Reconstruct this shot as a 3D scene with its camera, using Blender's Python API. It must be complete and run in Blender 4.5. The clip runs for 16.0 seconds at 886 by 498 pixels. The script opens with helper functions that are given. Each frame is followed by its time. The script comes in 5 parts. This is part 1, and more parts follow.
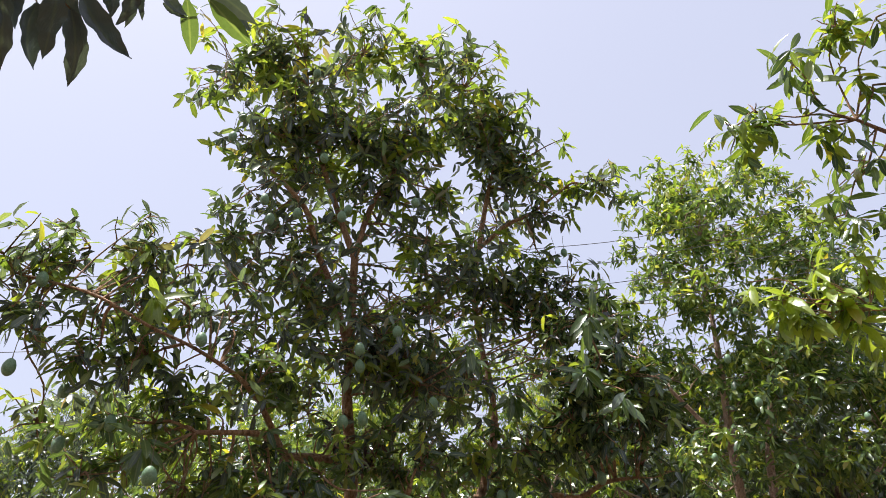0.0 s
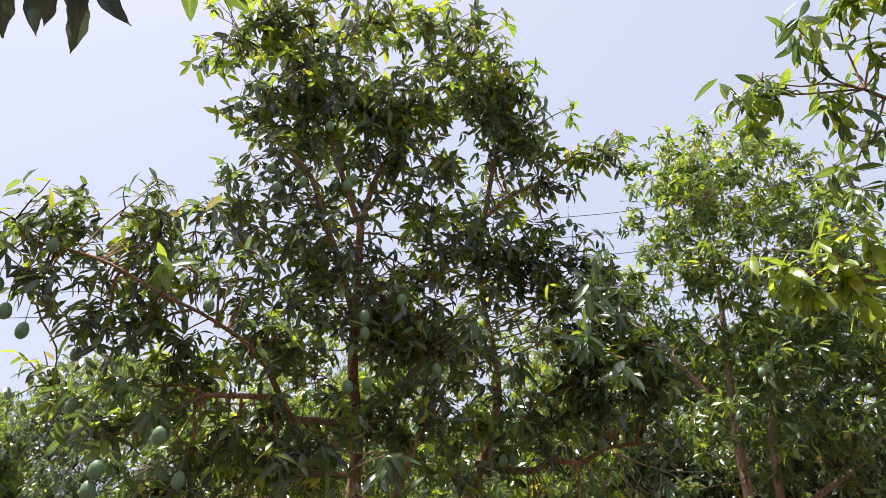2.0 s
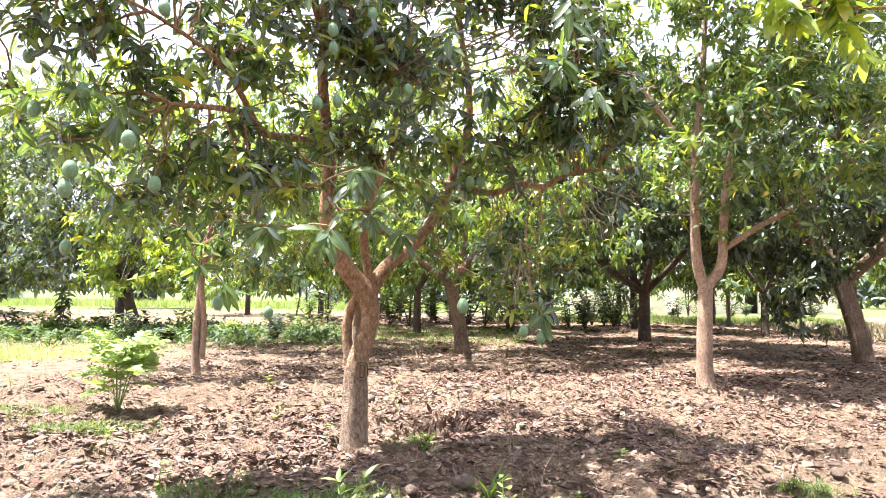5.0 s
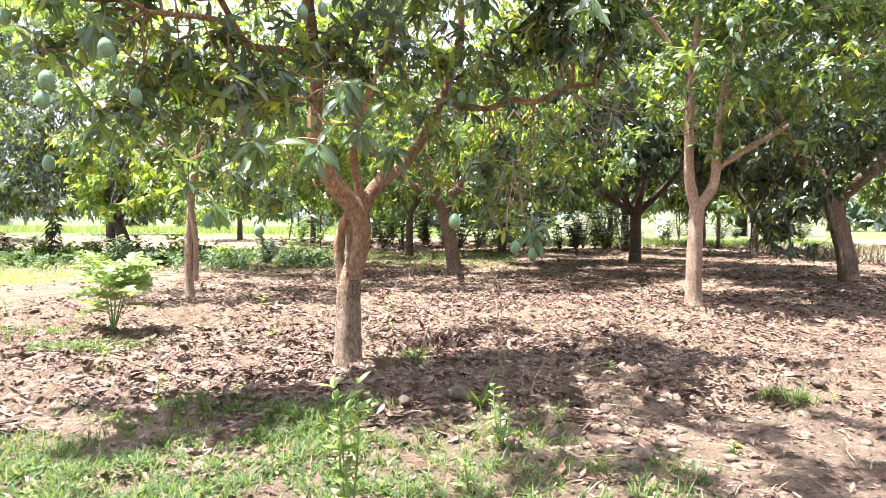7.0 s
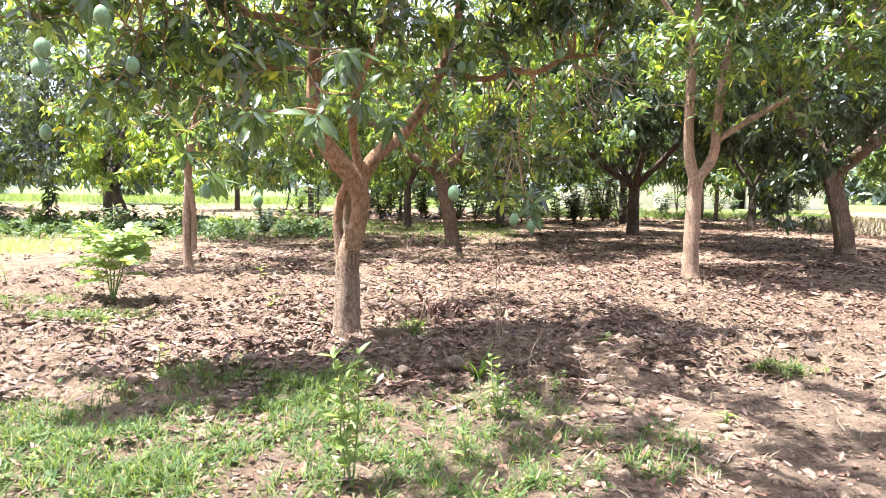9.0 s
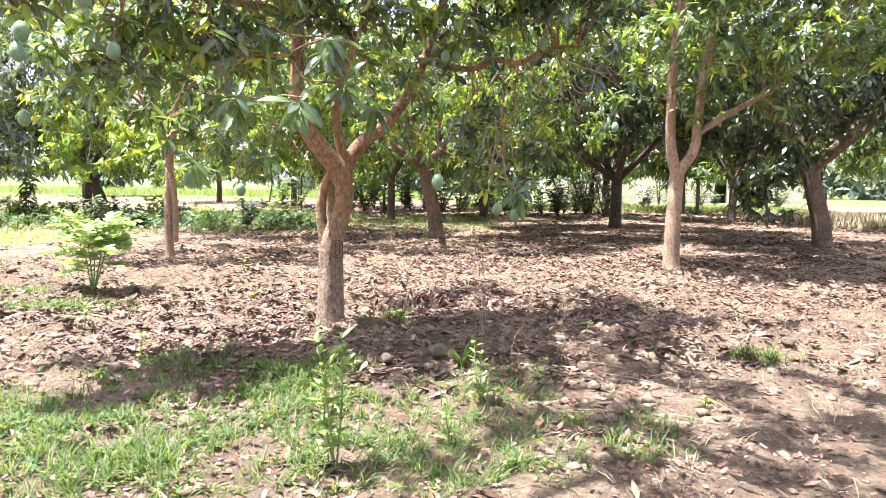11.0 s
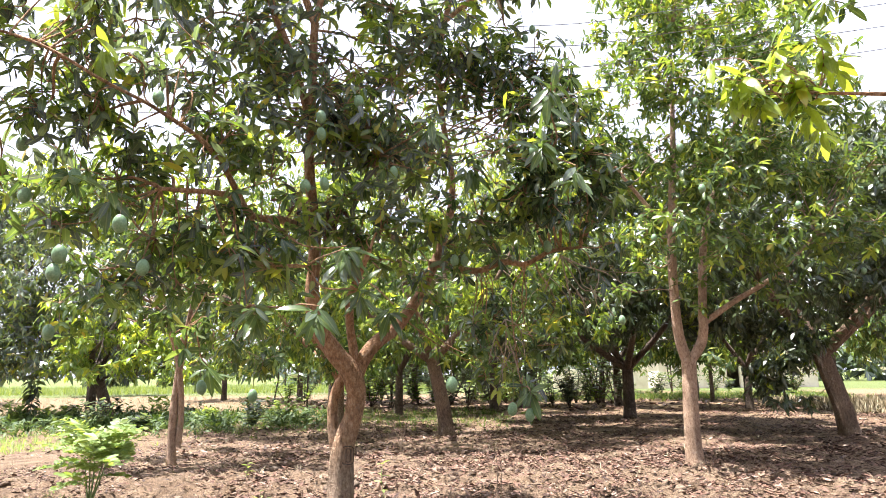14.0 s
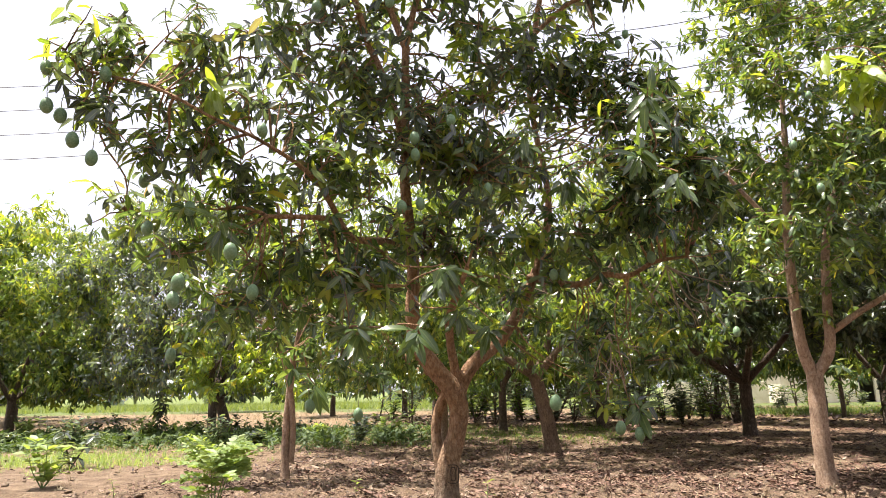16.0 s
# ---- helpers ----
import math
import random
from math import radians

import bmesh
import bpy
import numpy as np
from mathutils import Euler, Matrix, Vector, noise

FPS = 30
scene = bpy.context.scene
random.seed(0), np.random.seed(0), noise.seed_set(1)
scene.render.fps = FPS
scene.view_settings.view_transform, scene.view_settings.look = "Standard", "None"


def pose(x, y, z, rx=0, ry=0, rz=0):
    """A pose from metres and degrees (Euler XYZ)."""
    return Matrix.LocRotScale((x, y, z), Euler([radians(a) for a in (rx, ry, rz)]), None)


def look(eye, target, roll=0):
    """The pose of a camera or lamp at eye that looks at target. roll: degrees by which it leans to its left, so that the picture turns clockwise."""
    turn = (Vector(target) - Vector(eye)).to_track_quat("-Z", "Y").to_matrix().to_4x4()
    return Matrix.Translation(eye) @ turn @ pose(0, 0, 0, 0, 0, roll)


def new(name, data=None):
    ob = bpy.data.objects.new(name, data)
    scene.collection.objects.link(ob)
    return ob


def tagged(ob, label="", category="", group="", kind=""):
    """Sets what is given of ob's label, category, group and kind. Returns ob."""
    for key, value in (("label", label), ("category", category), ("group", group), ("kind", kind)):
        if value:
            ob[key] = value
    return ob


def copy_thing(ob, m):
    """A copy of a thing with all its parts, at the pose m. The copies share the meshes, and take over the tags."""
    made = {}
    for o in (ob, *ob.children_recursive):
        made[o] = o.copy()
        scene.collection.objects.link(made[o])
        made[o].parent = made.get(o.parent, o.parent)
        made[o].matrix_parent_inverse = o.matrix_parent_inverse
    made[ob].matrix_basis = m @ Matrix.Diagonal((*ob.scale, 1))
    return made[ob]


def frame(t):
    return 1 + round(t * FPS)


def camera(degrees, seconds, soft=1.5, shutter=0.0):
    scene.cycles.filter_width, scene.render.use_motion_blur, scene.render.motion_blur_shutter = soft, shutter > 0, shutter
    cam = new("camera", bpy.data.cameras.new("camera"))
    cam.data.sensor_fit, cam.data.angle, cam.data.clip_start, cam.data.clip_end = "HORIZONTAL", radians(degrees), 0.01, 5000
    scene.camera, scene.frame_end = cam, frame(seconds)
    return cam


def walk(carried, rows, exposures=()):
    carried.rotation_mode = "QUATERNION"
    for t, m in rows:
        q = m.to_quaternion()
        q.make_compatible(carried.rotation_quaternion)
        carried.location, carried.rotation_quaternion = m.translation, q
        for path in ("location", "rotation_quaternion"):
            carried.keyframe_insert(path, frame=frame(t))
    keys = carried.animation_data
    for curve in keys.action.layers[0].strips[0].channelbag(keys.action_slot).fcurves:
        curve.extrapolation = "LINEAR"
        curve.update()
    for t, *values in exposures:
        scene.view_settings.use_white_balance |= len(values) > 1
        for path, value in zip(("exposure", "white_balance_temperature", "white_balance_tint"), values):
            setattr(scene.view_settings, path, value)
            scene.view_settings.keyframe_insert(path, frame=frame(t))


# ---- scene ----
cam = camera(68.4, 16.0, soft=0.6)
PATH = [
    (0, (-0.06, -0.138, 1.763), (-0.128, 1.606, 2.739), -1.7),
    (0.5, (-0.069, -0.142, 1.761), (-0.16, 1.598, 2.742), -1.3),
    (1, (-0.07, -0.144, 1.76), (-0.16, 1.601, 2.733), -1.4),
    (1.5, (-0.059, -0.163, 1.745), (-0.115, 1.571, 2.741), -1.6),
    (2, (-0.011, -0.168, 1.728), (-0.112, 1.617, 2.625), -0.9),
    (2.5, (0.056, -0.151, 1.692), (-0.036, 1.699, 2.446), -1.4),
    (3, (0.068, -0.166, 1.652), (-0.01, 1.736, 2.267), -1.1),
    (3.5, (0.048, -0.15, 1.635), (-0.022, 1.786, 2.131), -0.7),
    (4, (0.035, -0.137, 1.626), (-0.033, 1.832, 1.97), -0.1),
    (4.5, (0.024, -0.126, 1.608), (-0.03, 1.859, 1.851), 0.3),
    (5, (0.023, -0.127, 1.586), (-0.014, 1.868, 1.722), 0.6),
    (5.2, (0.035, -0.124, 1.586), (-0.01, 1.873, 1.679), 0.7),
    (7.3, (0.027, -0.091, 1.504), (0.018, 1.905, 1.385), 0.3),
    (7.5, (0.025, -0.114, 1.515), (0.01, 1.881, 1.376), 0.5),
    (8, (0.023, -0.111, 1.517), (0.007, 1.883, 1.361), 0.5),
    (8.5, (0.018, -0.103, 1.509), (0.016, 1.891, 1.354), 0.5),
    (9, (0.02, -0.108, 1.515), (0.016, 1.884, 1.334), 0.6),
    (9.2, (0.022, -0.104, 1.511), (0.018, 1.882, 1.272), 0.2),
    (11.3, (0.021, -0.137, 1.475), (0.069, 1.854, 1.294), 0.9),
    (11.5, (0.019, -0.136, 1.481), (0.061, 1.856, 1.318), 0.8),
    (12, (0.017, -0.118, 1.502), (0.037, 1.881, 1.45), 0.2),
    (12.5, (0.016, -0.151, 1.531), (0.028, 1.846, 1.632), 0.4),
    (13, (-0.004, -0.161, 1.541), (0.011, 1.83, 1.73), -0.2),
    (13.5, (-0.023, -0.18, 1.555), (0.003, 1.799, 1.84), -0.2),
    (14, (-0.038, -0.185, 1.572), (-0.012, 1.779, 1.948), -0.6),
    (14.5, (-0.034, -0.188, 1.593), (-0.011, 1.761, 2.04), -0.9),
    (15, (-0.024, -0.196, 1.601), (-0.018, 1.742, 2.098), -0.8),
    (15.5, (-0.031, -0.208, 1.605), (-0.113, 1.734, 2.075), 0.1),
    (16, (-0.03, -0.154, 1.596), (-0.302, 1.782, 2.02), -1.0),
]
walk(cam, [(t, look(eye, target, roll)) for t, eye, target, roll in PATH],
     exposures=[(0, 0.81, 6250, 10), (1.5, 0.79, 6300, 10), (2.5, 0.97, 6400, 10), (3.5, 1.52, 6700, 10), (4.5, 2.15, 6600, 10), (5, 2.42, 6200, 10), (7.5, 2.4, 6000, 9), (9.2, 2.38, 6000, 9), (11.5, 2.45, 5950, 9), (12.5, 2.56, 5900, 9), (13.5, 2.12, 6250, 10), (14.5, 1.85, 6450, 10), (15.5, 1.78, 6700, 10), (16, 1.42, 6850, 10)])

# ---- daylight: high sun from the side, hazy sky ----
TO_SUN = Vector((-0.29, 0.0, 0.957)).normalized()
world = bpy.data.worlds.new("sky")
scene.world = world
world.use_nodes = True
wn = world.node_tree.nodes
sky = wn.new("ShaderNodeTexSky")
sky.sky_type = "NISHITA"
sky.sun_disc = False
sky.sun_elevation = math.asin(TO_SUN.z)
sky.sun_rotation = math.atan2(TO_SUN.x, TO_SUN.y)
sky.air_density, sky.dust_density, sky.ozone_density = 1.0, 5.0, 1.0
wn["Background"].inputs["Strength"].default_value = 0.066
haze = wn.new("ShaderNodeMix")
haze.data_type = "RGBA"
haze.inputs[0].default_value = 0.45
haze.inputs[7].default_value = (10.9, 10.85, 12.8, 1)
world.node_tree.links.new(sky.outputs[0], haze.inputs[6])
world.node_tree.links.new(haze.outputs[2], wn["Background"].inputs[0])
sun = new("sun", bpy.data.lights.new("sun", "SUN"))
sun.data.energy, sun.data.angle, sun.data.color = 5.0, radians(0.5), (1.0, 0.955, 0.89)
sun.matrix_world = look(TO_SUN * 50, (0, 0, 0))


# ---- materials ----
def material(name):
    m = bpy.data.materials.new(name)
    m.use_nodes = True
    nt = m.node_tree
    return m, nt.nodes, nt.links, nt.nodes["Principled BSDF"]


def ramp(nodes, stops):
    r = nodes.new("ShaderNodeValToRGB")
    e = r.color_ramp.elements
    while len(e) < len(stops):
        e.new(0.5)
    for k, (p, c) in zip(e, stops):
        k.position, k.color = p, (*c, 1)
    return r


def noise_tex(nodes, links, scale, detail=4.0, rough=0.55, stretch=None):
    n = nodes.new("ShaderNodeTexNoise")
    n.inputs["Scale"].default_value = scale
    n.inputs["Detail"].default_value = detail
    n.inputs["Roughness"].default_value = rough
    co = nodes.new("ShaderNodeTexCoord")
    if stretch:
        mp = nodes.new("ShaderNodeMapping")
        mp.inputs["Scale"].default_value = stretch
        links.new(co.outputs["Object"], mp.inputs[0])
        links.new(mp.outputs[0], n.inputs["Vector"])
    else:
        links.new(co.outputs["Object"], n.inputs["Vector"])
    return n


def bumped(nodes, links, bsdf, height, strength, distance):
    b = nodes.new("ShaderNodeBump")
    b.inputs["Strength"].default_value = strength
    b.inputs["Distance"].default_value = distance
    links.new(height, b.inputs["Height"])
    links.new(b.outputs[0], bsdf.inputs["Normal"])


def mixed(nodes, links, kind, fac, a, b):
    m = nodes.new("ShaderNodeMix")
    m.data_type, m.blend_type = "RGBA", kind
    for v, i in ((fac, 0), (a, 6), (b, 7)):
        if isinstance(v, (int, float)):
            m.inputs[i].default_value = v
        elif isinstance(v, tuple):
            m.inputs[i].default_value = (*v, 1)
        else:
            links.new(v, m.inputs[i])
    return m.outputs[2]


def leaf_material(name, stops, gloss=0.30, through_light=0.4, vein=0.25, glow=(2.1, 1.9, 0.9)):
    """Leaf: colour differs from leaf to leaf, paler midrib, waxy gloss, and light that shines through the blade."""
    m, n, l, p = material(name)
    geo = n.new("ShaderNodeNewGeometry")
    col = ramp(n, stops)
    l.new(geo.outputs["Random Per Island"], col.inputs[0])
    uv = n.new("ShaderNodeUVMap")
    sep = n.new("ShaderNodeSeparateXYZ")
    l.new(uv.outputs[0], sep.inputs[0])
    mid = n.new("ShaderNodeMath")
    mid.operation = "SUBTRACT"
    l.new(sep.outputs[0], mid.inputs[0])
    mid.inputs[1].default_value = 0.5
    ab = n.new("ShaderNodeMath")
    ab.operation = "ABSOLUTE"
    l.new(mid.outputs[0], ab.inputs[0])
    rib = n.new("ShaderNodeMapRange")
    l.new(ab.outputs[0], rib.inputs[0])
    rib.inputs[1].default_value, rib.inputs[2].default_value = 0.02, 0.09
    rib.inputs[3].default_value, rib.inputs[4].default_value = vein, 0.0
    spots = noise_tex(n, l, 14.0, 3.0)
    mott = mixed(n, l, "MULTIPLY", 0.45, col.outputs[0], ramp_out(n, l, spots, [(0.3, (0.6, 0.62, 0.55)), (0.7, (1.0, 1.0, 1.0))]))
    base = mixed(n, l, "MIX", rib.outputs[0], mott, (0.35, 0.42, 0.16))
    l.new(base, p.inputs["Base Color"])
    p.inputs["Roughness"].default_value = gloss
    p.inputs["Specular IOR Level"].default_value = 0.6 if gloss > 0.4 else 0.85
    # veins stand out a little between the midrib and the rim
    quilt = n.new("ShaderNodeTexWave")
    quilt.inputs["Scale"].default_value = 7.0
    quilt.inputs["Distortion"].default_value = 1.5
    l.new(uv.outputs[0], quilt.inputs["Vector"])
    quilt.bands_direction = "DIAGONAL"
    bumped(n, l, p, quilt.outputs[1], 0.12, 0.003)
    tr = n.new("ShaderNodeBsdfTranslucent")
    warm = mixed(n, l, "MULTIPLY", 1.0, base, glow)
    l.new(warm, tr.inputs[0])
    mix = n.new("ShaderNodeMixShader")
    mix.inputs[0].default_value = through_light
    l.new(p.outputs[0], mix.inputs[1])
    l.new(tr.outputs[0], mix.inputs[2])
    l.new(mix.outputs[0], n["Material Output"].inputs[0])
    return m


def ramp_out(nodes, links, tex, stops):
    r = ramp(nodes, stops)
    links.new(tex.outputs[0], r.inputs[0])
    return r.outputs[0]


LEAF_OLD = leaf_material("mango_leaf_old", [(0.0, (0.063, 0.067, 0.083)), (0.2, (0.091, 0.104, 0.113)), (0.5, (0.110, 0.145, 0.121)), (0.8, (0.151, 0.194, 0.123)), (0.93, (0.216, 0.254, 0.103)), (1.0, (0.281, 0.205, 0.137))], gloss=0.25, through_light=0.40, glow=(1.75, 1.8, 0.9))
LEAF_MID = leaf_material("mango_leaf", [(0.0, (0.042, 0.079, 0.036)), (0.5, (0.081, 0.137, 0.050)), (0.9, (0.137, 0.200, 0.062)), (1.0, (0.232, 0.255, 0.072))], gloss=0.27, through_light=0.45)
# mango leaf for shaded back trees, darkened in colour to stand for shade
LEAF_DEEP_SHADE = leaf_material("mango_leaf_deep_shade", [(0.0, (0.025, 0.040, 0.023)), (0.6, (0.047, 0.072, 0.034)), (1.0, (0.084, 0.112, 0.046))], through_light=0.25)
# darker mango leaf, shade of the crown put into its colour
LEAF_CROWN_SHADE = leaf_material("mango_leaf_crown_shade", [(0.0, (0.024, 0.046, 0.026)), (0.6, (0.048, 0.088, 0.040)), (1.0, (0.095, 0.140, 0.060))], gloss=0.25, through_light=0.28)
LEAF_NEW = leaf_material("mango_leaf_young_and_sunlit", [(0.0, (0.10, 0.17, 0.028)), (0.5, (0.175, 0.25, 0.04)), (0.9, (0.27, 0.33, 0.05)), (1.0, (0.40, 0.35, 0.05))], through_light=0.5)
LEAF_DARK = leaf_material("mango_leaf_weathered", [(0.0, (0.040, 0.056, 0.070)), (0.7, (0.064, 0.088, 0.096)), (1.0, (0.10, 0.13, 0.09))], through_light=0.2, vein=0.08)
LEAF_FIELD = leaf_material("field_grass_blade", [(0.0, (0.10, 0.15, 0.04)), (0.6, (0.155, 0.21, 0.06)), (1.0, (0.23, 0.27, 0.09))], gloss=0.6, vein=0.0)
LEAF_YELLOW = leaf_material("mango_leaf_yellow", [(0.0, (0.20, 0.30, 0.035)), (0.6, (0.30, 0.39, 0.05)), (1.0, (0.42, 0.41, 0.05))], through_light=0.5)
# dark weed green, with the shade of the trees in the colour
LEAF_WEED_SHADE = leaf_material("shaded_weed_blade", [(0.0, (0.035, 0.07, 0.022)), (0.6, (0.065, 0.115, 0.03)), (1.0, (0.12, 0.17, 0.05))], gloss=0.65, through_light=0.3, vein=0.0)
LEAF_DRY = leaf_material("dry_grass_blade", [(0.0, (0.17, 0.135, 0.08)), (0.6, (0.29, 0.235, 0.145)), (1.0, (0.42, 0.35, 0.24))], gloss=0.7, through_light=0.04, vein=0.0)
LEAF_WEED = leaf_material("weed_leaf", [(0.0, (0.13, 0.20, 0.06)), (0.6, (0.21, 0.30, 0.09)), (1.0, (0.31, 0.38, 0.14))], gloss=0.5)
LEAF_GRASS = leaf_material("grass_blade", [(0.0, (0.036, 0.080, 0.018)), (0.6, (0.092, 0.152, 0.030)), (0.92, (0.17, 0.21, 0.055)), (1.0, (0.26, 0.23, 0.11))], gloss=0.68, vein=0.0)


def bark_material(name, dark, mid, pale, scale=1.0, cracked=(0.35, 0.55), weathered=0.0):
    """Grey-brown bark: long uneven plates with dark cracks between them, lichen spots, reddish rubbed places."""
    m, n, l, p = material(name)
    fine = noise_tex(n, l, 34.0 * scale, 8.0, 0.7, (1, 1, 0.5))
    wide = noise_tex(n, l, 2.6 * scale, 4.0, 0.6)
    spots = noise_tex(n, l, 9.0 * scale, 5.0, 0.6)
    a = ramp_out(n, l, fine, [(0.30, dark), (0.47, mid), (0.66, pale)])
    b = mixed(n, l, "MULTIPLY", 0.7, a, ramp_out(n, l, wide, [(0.35, (0.55, 0.47, 0.42)), (0.65, (1.2, 1.12, 1.05))]))
    c = mixed(n, l, "MIX", ramp_out(n, l, spots, [(0.60, (0, 0, 0)), (0.74, (0.55, 0.55, 0.55))]), b, (0.46, 0.40, 0.33))
    p.inputs["Roughness"].default_value = 0.9
    co = n.new("ShaderNodeTexCoord")
    if weathered:
        # the foot of an old trunk is bleached grey and crusted, with an uneven upper limit
        sep = n.new("ShaderNodeSeparateXYZ")
        l.new(co.outputs["Object"], sep.inputs[0])
        limit = n.new("ShaderNodeMath")
        limit.operation = "MULTIPLY_ADD"
        l.new(wide.outputs[0], limit.inputs[0])
        limit.inputs[1].default_value = 1.2
        l.new(sep.outputs[2], limit.inputs[2])
        foot = n.new("ShaderNodeMapRange")
        l.new(limit.outputs[0], foot.inputs[0])
        foot.inputs[1].default_value, foot.inputs[2].default_value = 2.1, 1.2
        foot.inputs[3].default_value, foot.inputs[4].default_value = 0.0, weathered
        c = mixed(n, l, "MIX", foot.outputs[0], c, ramp_out(n, l, fine, [(0.32, (0.12, 0.085, 0.062)), (0.5, (0.30, 0.232, 0.172)), (0.68, (0.46, 0.38, 0.30))]))
    wob = mixed(n, l, "ADD", 0.16, co.outputs["Object"], spots.outputs["Color"])
    cracks, heights = [], []
    for size, flat in ((38.0, 0.55), (15.0, 0.16)):
        cr = n.new("ShaderNodeTexVoronoi")
        cr.feature = "DISTANCE_TO_EDGE"
        cr.inputs["Scale"].default_value = size * scale
        mp = n.new("ShaderNodeMapping")
        mp.inputs["Scale"].default_value = (1, 1, flat)
        l.new(wob, mp.inputs[0])
        l.new(mp.outputs[0], cr.inputs["Vector"])
        cracks.append(ramp_out(n, l, cr, [(0.0, (0.36, 0.31, 0.29)), (0.10, (1.0, 1.0, 1.0))]))
        heights.append(cr)
    d = mixed(n, l, "MULTIPLY", cracked[0], c, cracks[0])
    l.new(mixed(n, l, "MULTIPLY", cracked[1], d, cracks[1]), p.inputs["Base Color"])
    h1 = n.new("ShaderNodeMath")
    h1.operation = "MULTIPLY_ADD"
    l.new(heights[0].outputs[0], h1.inputs[0])
    h1.inputs[1].default_value = 2.4 * cracked[0]
    l.new(fine.outputs[0], h1.inputs[2])
    h2 = n.new("ShaderNodeMath")
    h2.operation = "MULTIPLY_ADD"
    l.new(heights[1].outputs[0], h2.inputs[0])
    h2.inputs[1].default_value = 2.2 * cracked[1]
    l.new(h1.outputs[0], h2.inputs[2])
    bumped(n, l, p, h2.outputs[0], 1.0, 0.03)
    return m


BARK = bark_material("mango_bark", (0.14, 0.078, 0.045), (0.38, 0.216, 0.112), (0.54, 0.378, 0.245), cracked=(0.3, 0.42), weathered=0.7)
BARK_PINK = bark_material("mango_bark_smooth", (0.20, 0.13, 0.092), (0.40, 0.28, 0.20), (0.55, 0.43, 0.335), cracked=(0.3, 0.25))
# darker bark for back trees, their shade put into the colour
BARK_SHADED = bark_material("mango_bark_shaded", (0.085, 0.054, 0.038), (0.215, 0.148, 0.104), (0.32, 0.24, 0.18))
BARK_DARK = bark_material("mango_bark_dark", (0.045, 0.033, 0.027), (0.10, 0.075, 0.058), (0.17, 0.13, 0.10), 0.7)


def plain(name, stops, rough, scale, bump=0.0, dist=0.01):
    m, n, l, p = material(name)
    t = noise_tex(n, l, scale, 6.0, 0.6)
    l.new(ramp_out(n, l, t, stops), p.inputs["Base Color"])
    p.inputs["Roughness"].default_value = rough
    if bump:
        bumped(n, l, p, t.outputs[0], bump, dist)
    return m


MANGO_SKIN = plain("green_mango_skin", [(0.35, (0.11, 0.20, 0.10)), (0.55, (0.17, 0.27, 0.15)), (0.75, (0.25, 0.35, 0.23))], 0.5, 9.0, 0.08, 0.003)
STALK = plain("fruit_stalk", [(0.3, (0.10, 0.10, 0.04)), (0.7, (0.17, 0.15, 0.06))], 0.7, 30.0)
DRY_STEM = plain("dry_stem", [(0.3, (0.20, 0.14, 0.095)), (0.7, (0.38, 0.30, 0.22))], 0.85, 24.0, 0.3, 0.002)
GREEN_STEM = plain("green_stem", [(0.3, (0.12, 0.18, 0.05)), (0.7, (0.20, 0.26, 0.09))], 0.6, 24.0)
STONE = plain("stone", [(0.3, (0.10, 0.07, 0.05)), (0.55, (0.18, 0.13, 0.095)), (0.75, (0.26, 0.20, 0.155))], 0.9, 22.0, 1.0, 0.02)
CLOD = plain("soil_clod", [(0.3, (0.095, 0.062, 0.043)), (0.52, (0.185, 0.130, 0.092)), (0.75, (0.25, 0.19, 0.142))], 0.95, 30.0, 1.0, 0.02)
PLASTER = plain("plaster", [(0.35, (0.66, 0.56, 0.42)), (0.6, (0.80, 0.72, 0.58)), (0.75, (0.58, 0.48, 0.36))], 0.9, 1.2, 0.2, 0.01)
DARK_WOOD = plain("dark_wood", [(0.35, (0.05, 0.035, 0.025)), (0.7, (0.10, 0.07, 0.05))], 0.7, 6.0)
WIRE = plain("aluminium_wire", [(0.3, (0.10, 0.10, 0.10)), (0.7, (0.17, 0.17, 0.17))], 0.6, 3.0)


def litter_material():
    """Dead leaves: from dark reddish brown to bleached, mottled and blotched along the blade."""
    m, n, l, p = material("dry_mango_leaf")
    geo = n.new("ShaderNodeNewGeometry")
    col = ramp(n, [(0.0, (0.034, 0.016, 0.011)), (0.35, (0.096, 0.043, 0.027)), (0.68, (0.170, 0.090, 0.062)), (0.92, (0.255, 0.168, 0.125)), (1.0, (0.36, 0.28, 0.23))])
    l.new(geo.outputs["Random Per Island"], col.inputs[0])
    blot = noise_tex(n, l, 38.0, 4.0, 0.65)
    mott = mixed(n, l, "MULTIPLY", 0.85, col.outputs[0], ramp_out(n, l, blot, [(0.32, (0.45, 0.38, 0.34)), (0.62, (1.15, 1.12, 1.1))]))
    l.new(mott, p.inputs["Base Color"])
    p.inputs["Roughness"].default_value = 0.72
    bumped(n, l, p, blot.outputs[0], 0.5, 0.006)
    return m


LITTER = litter_material()


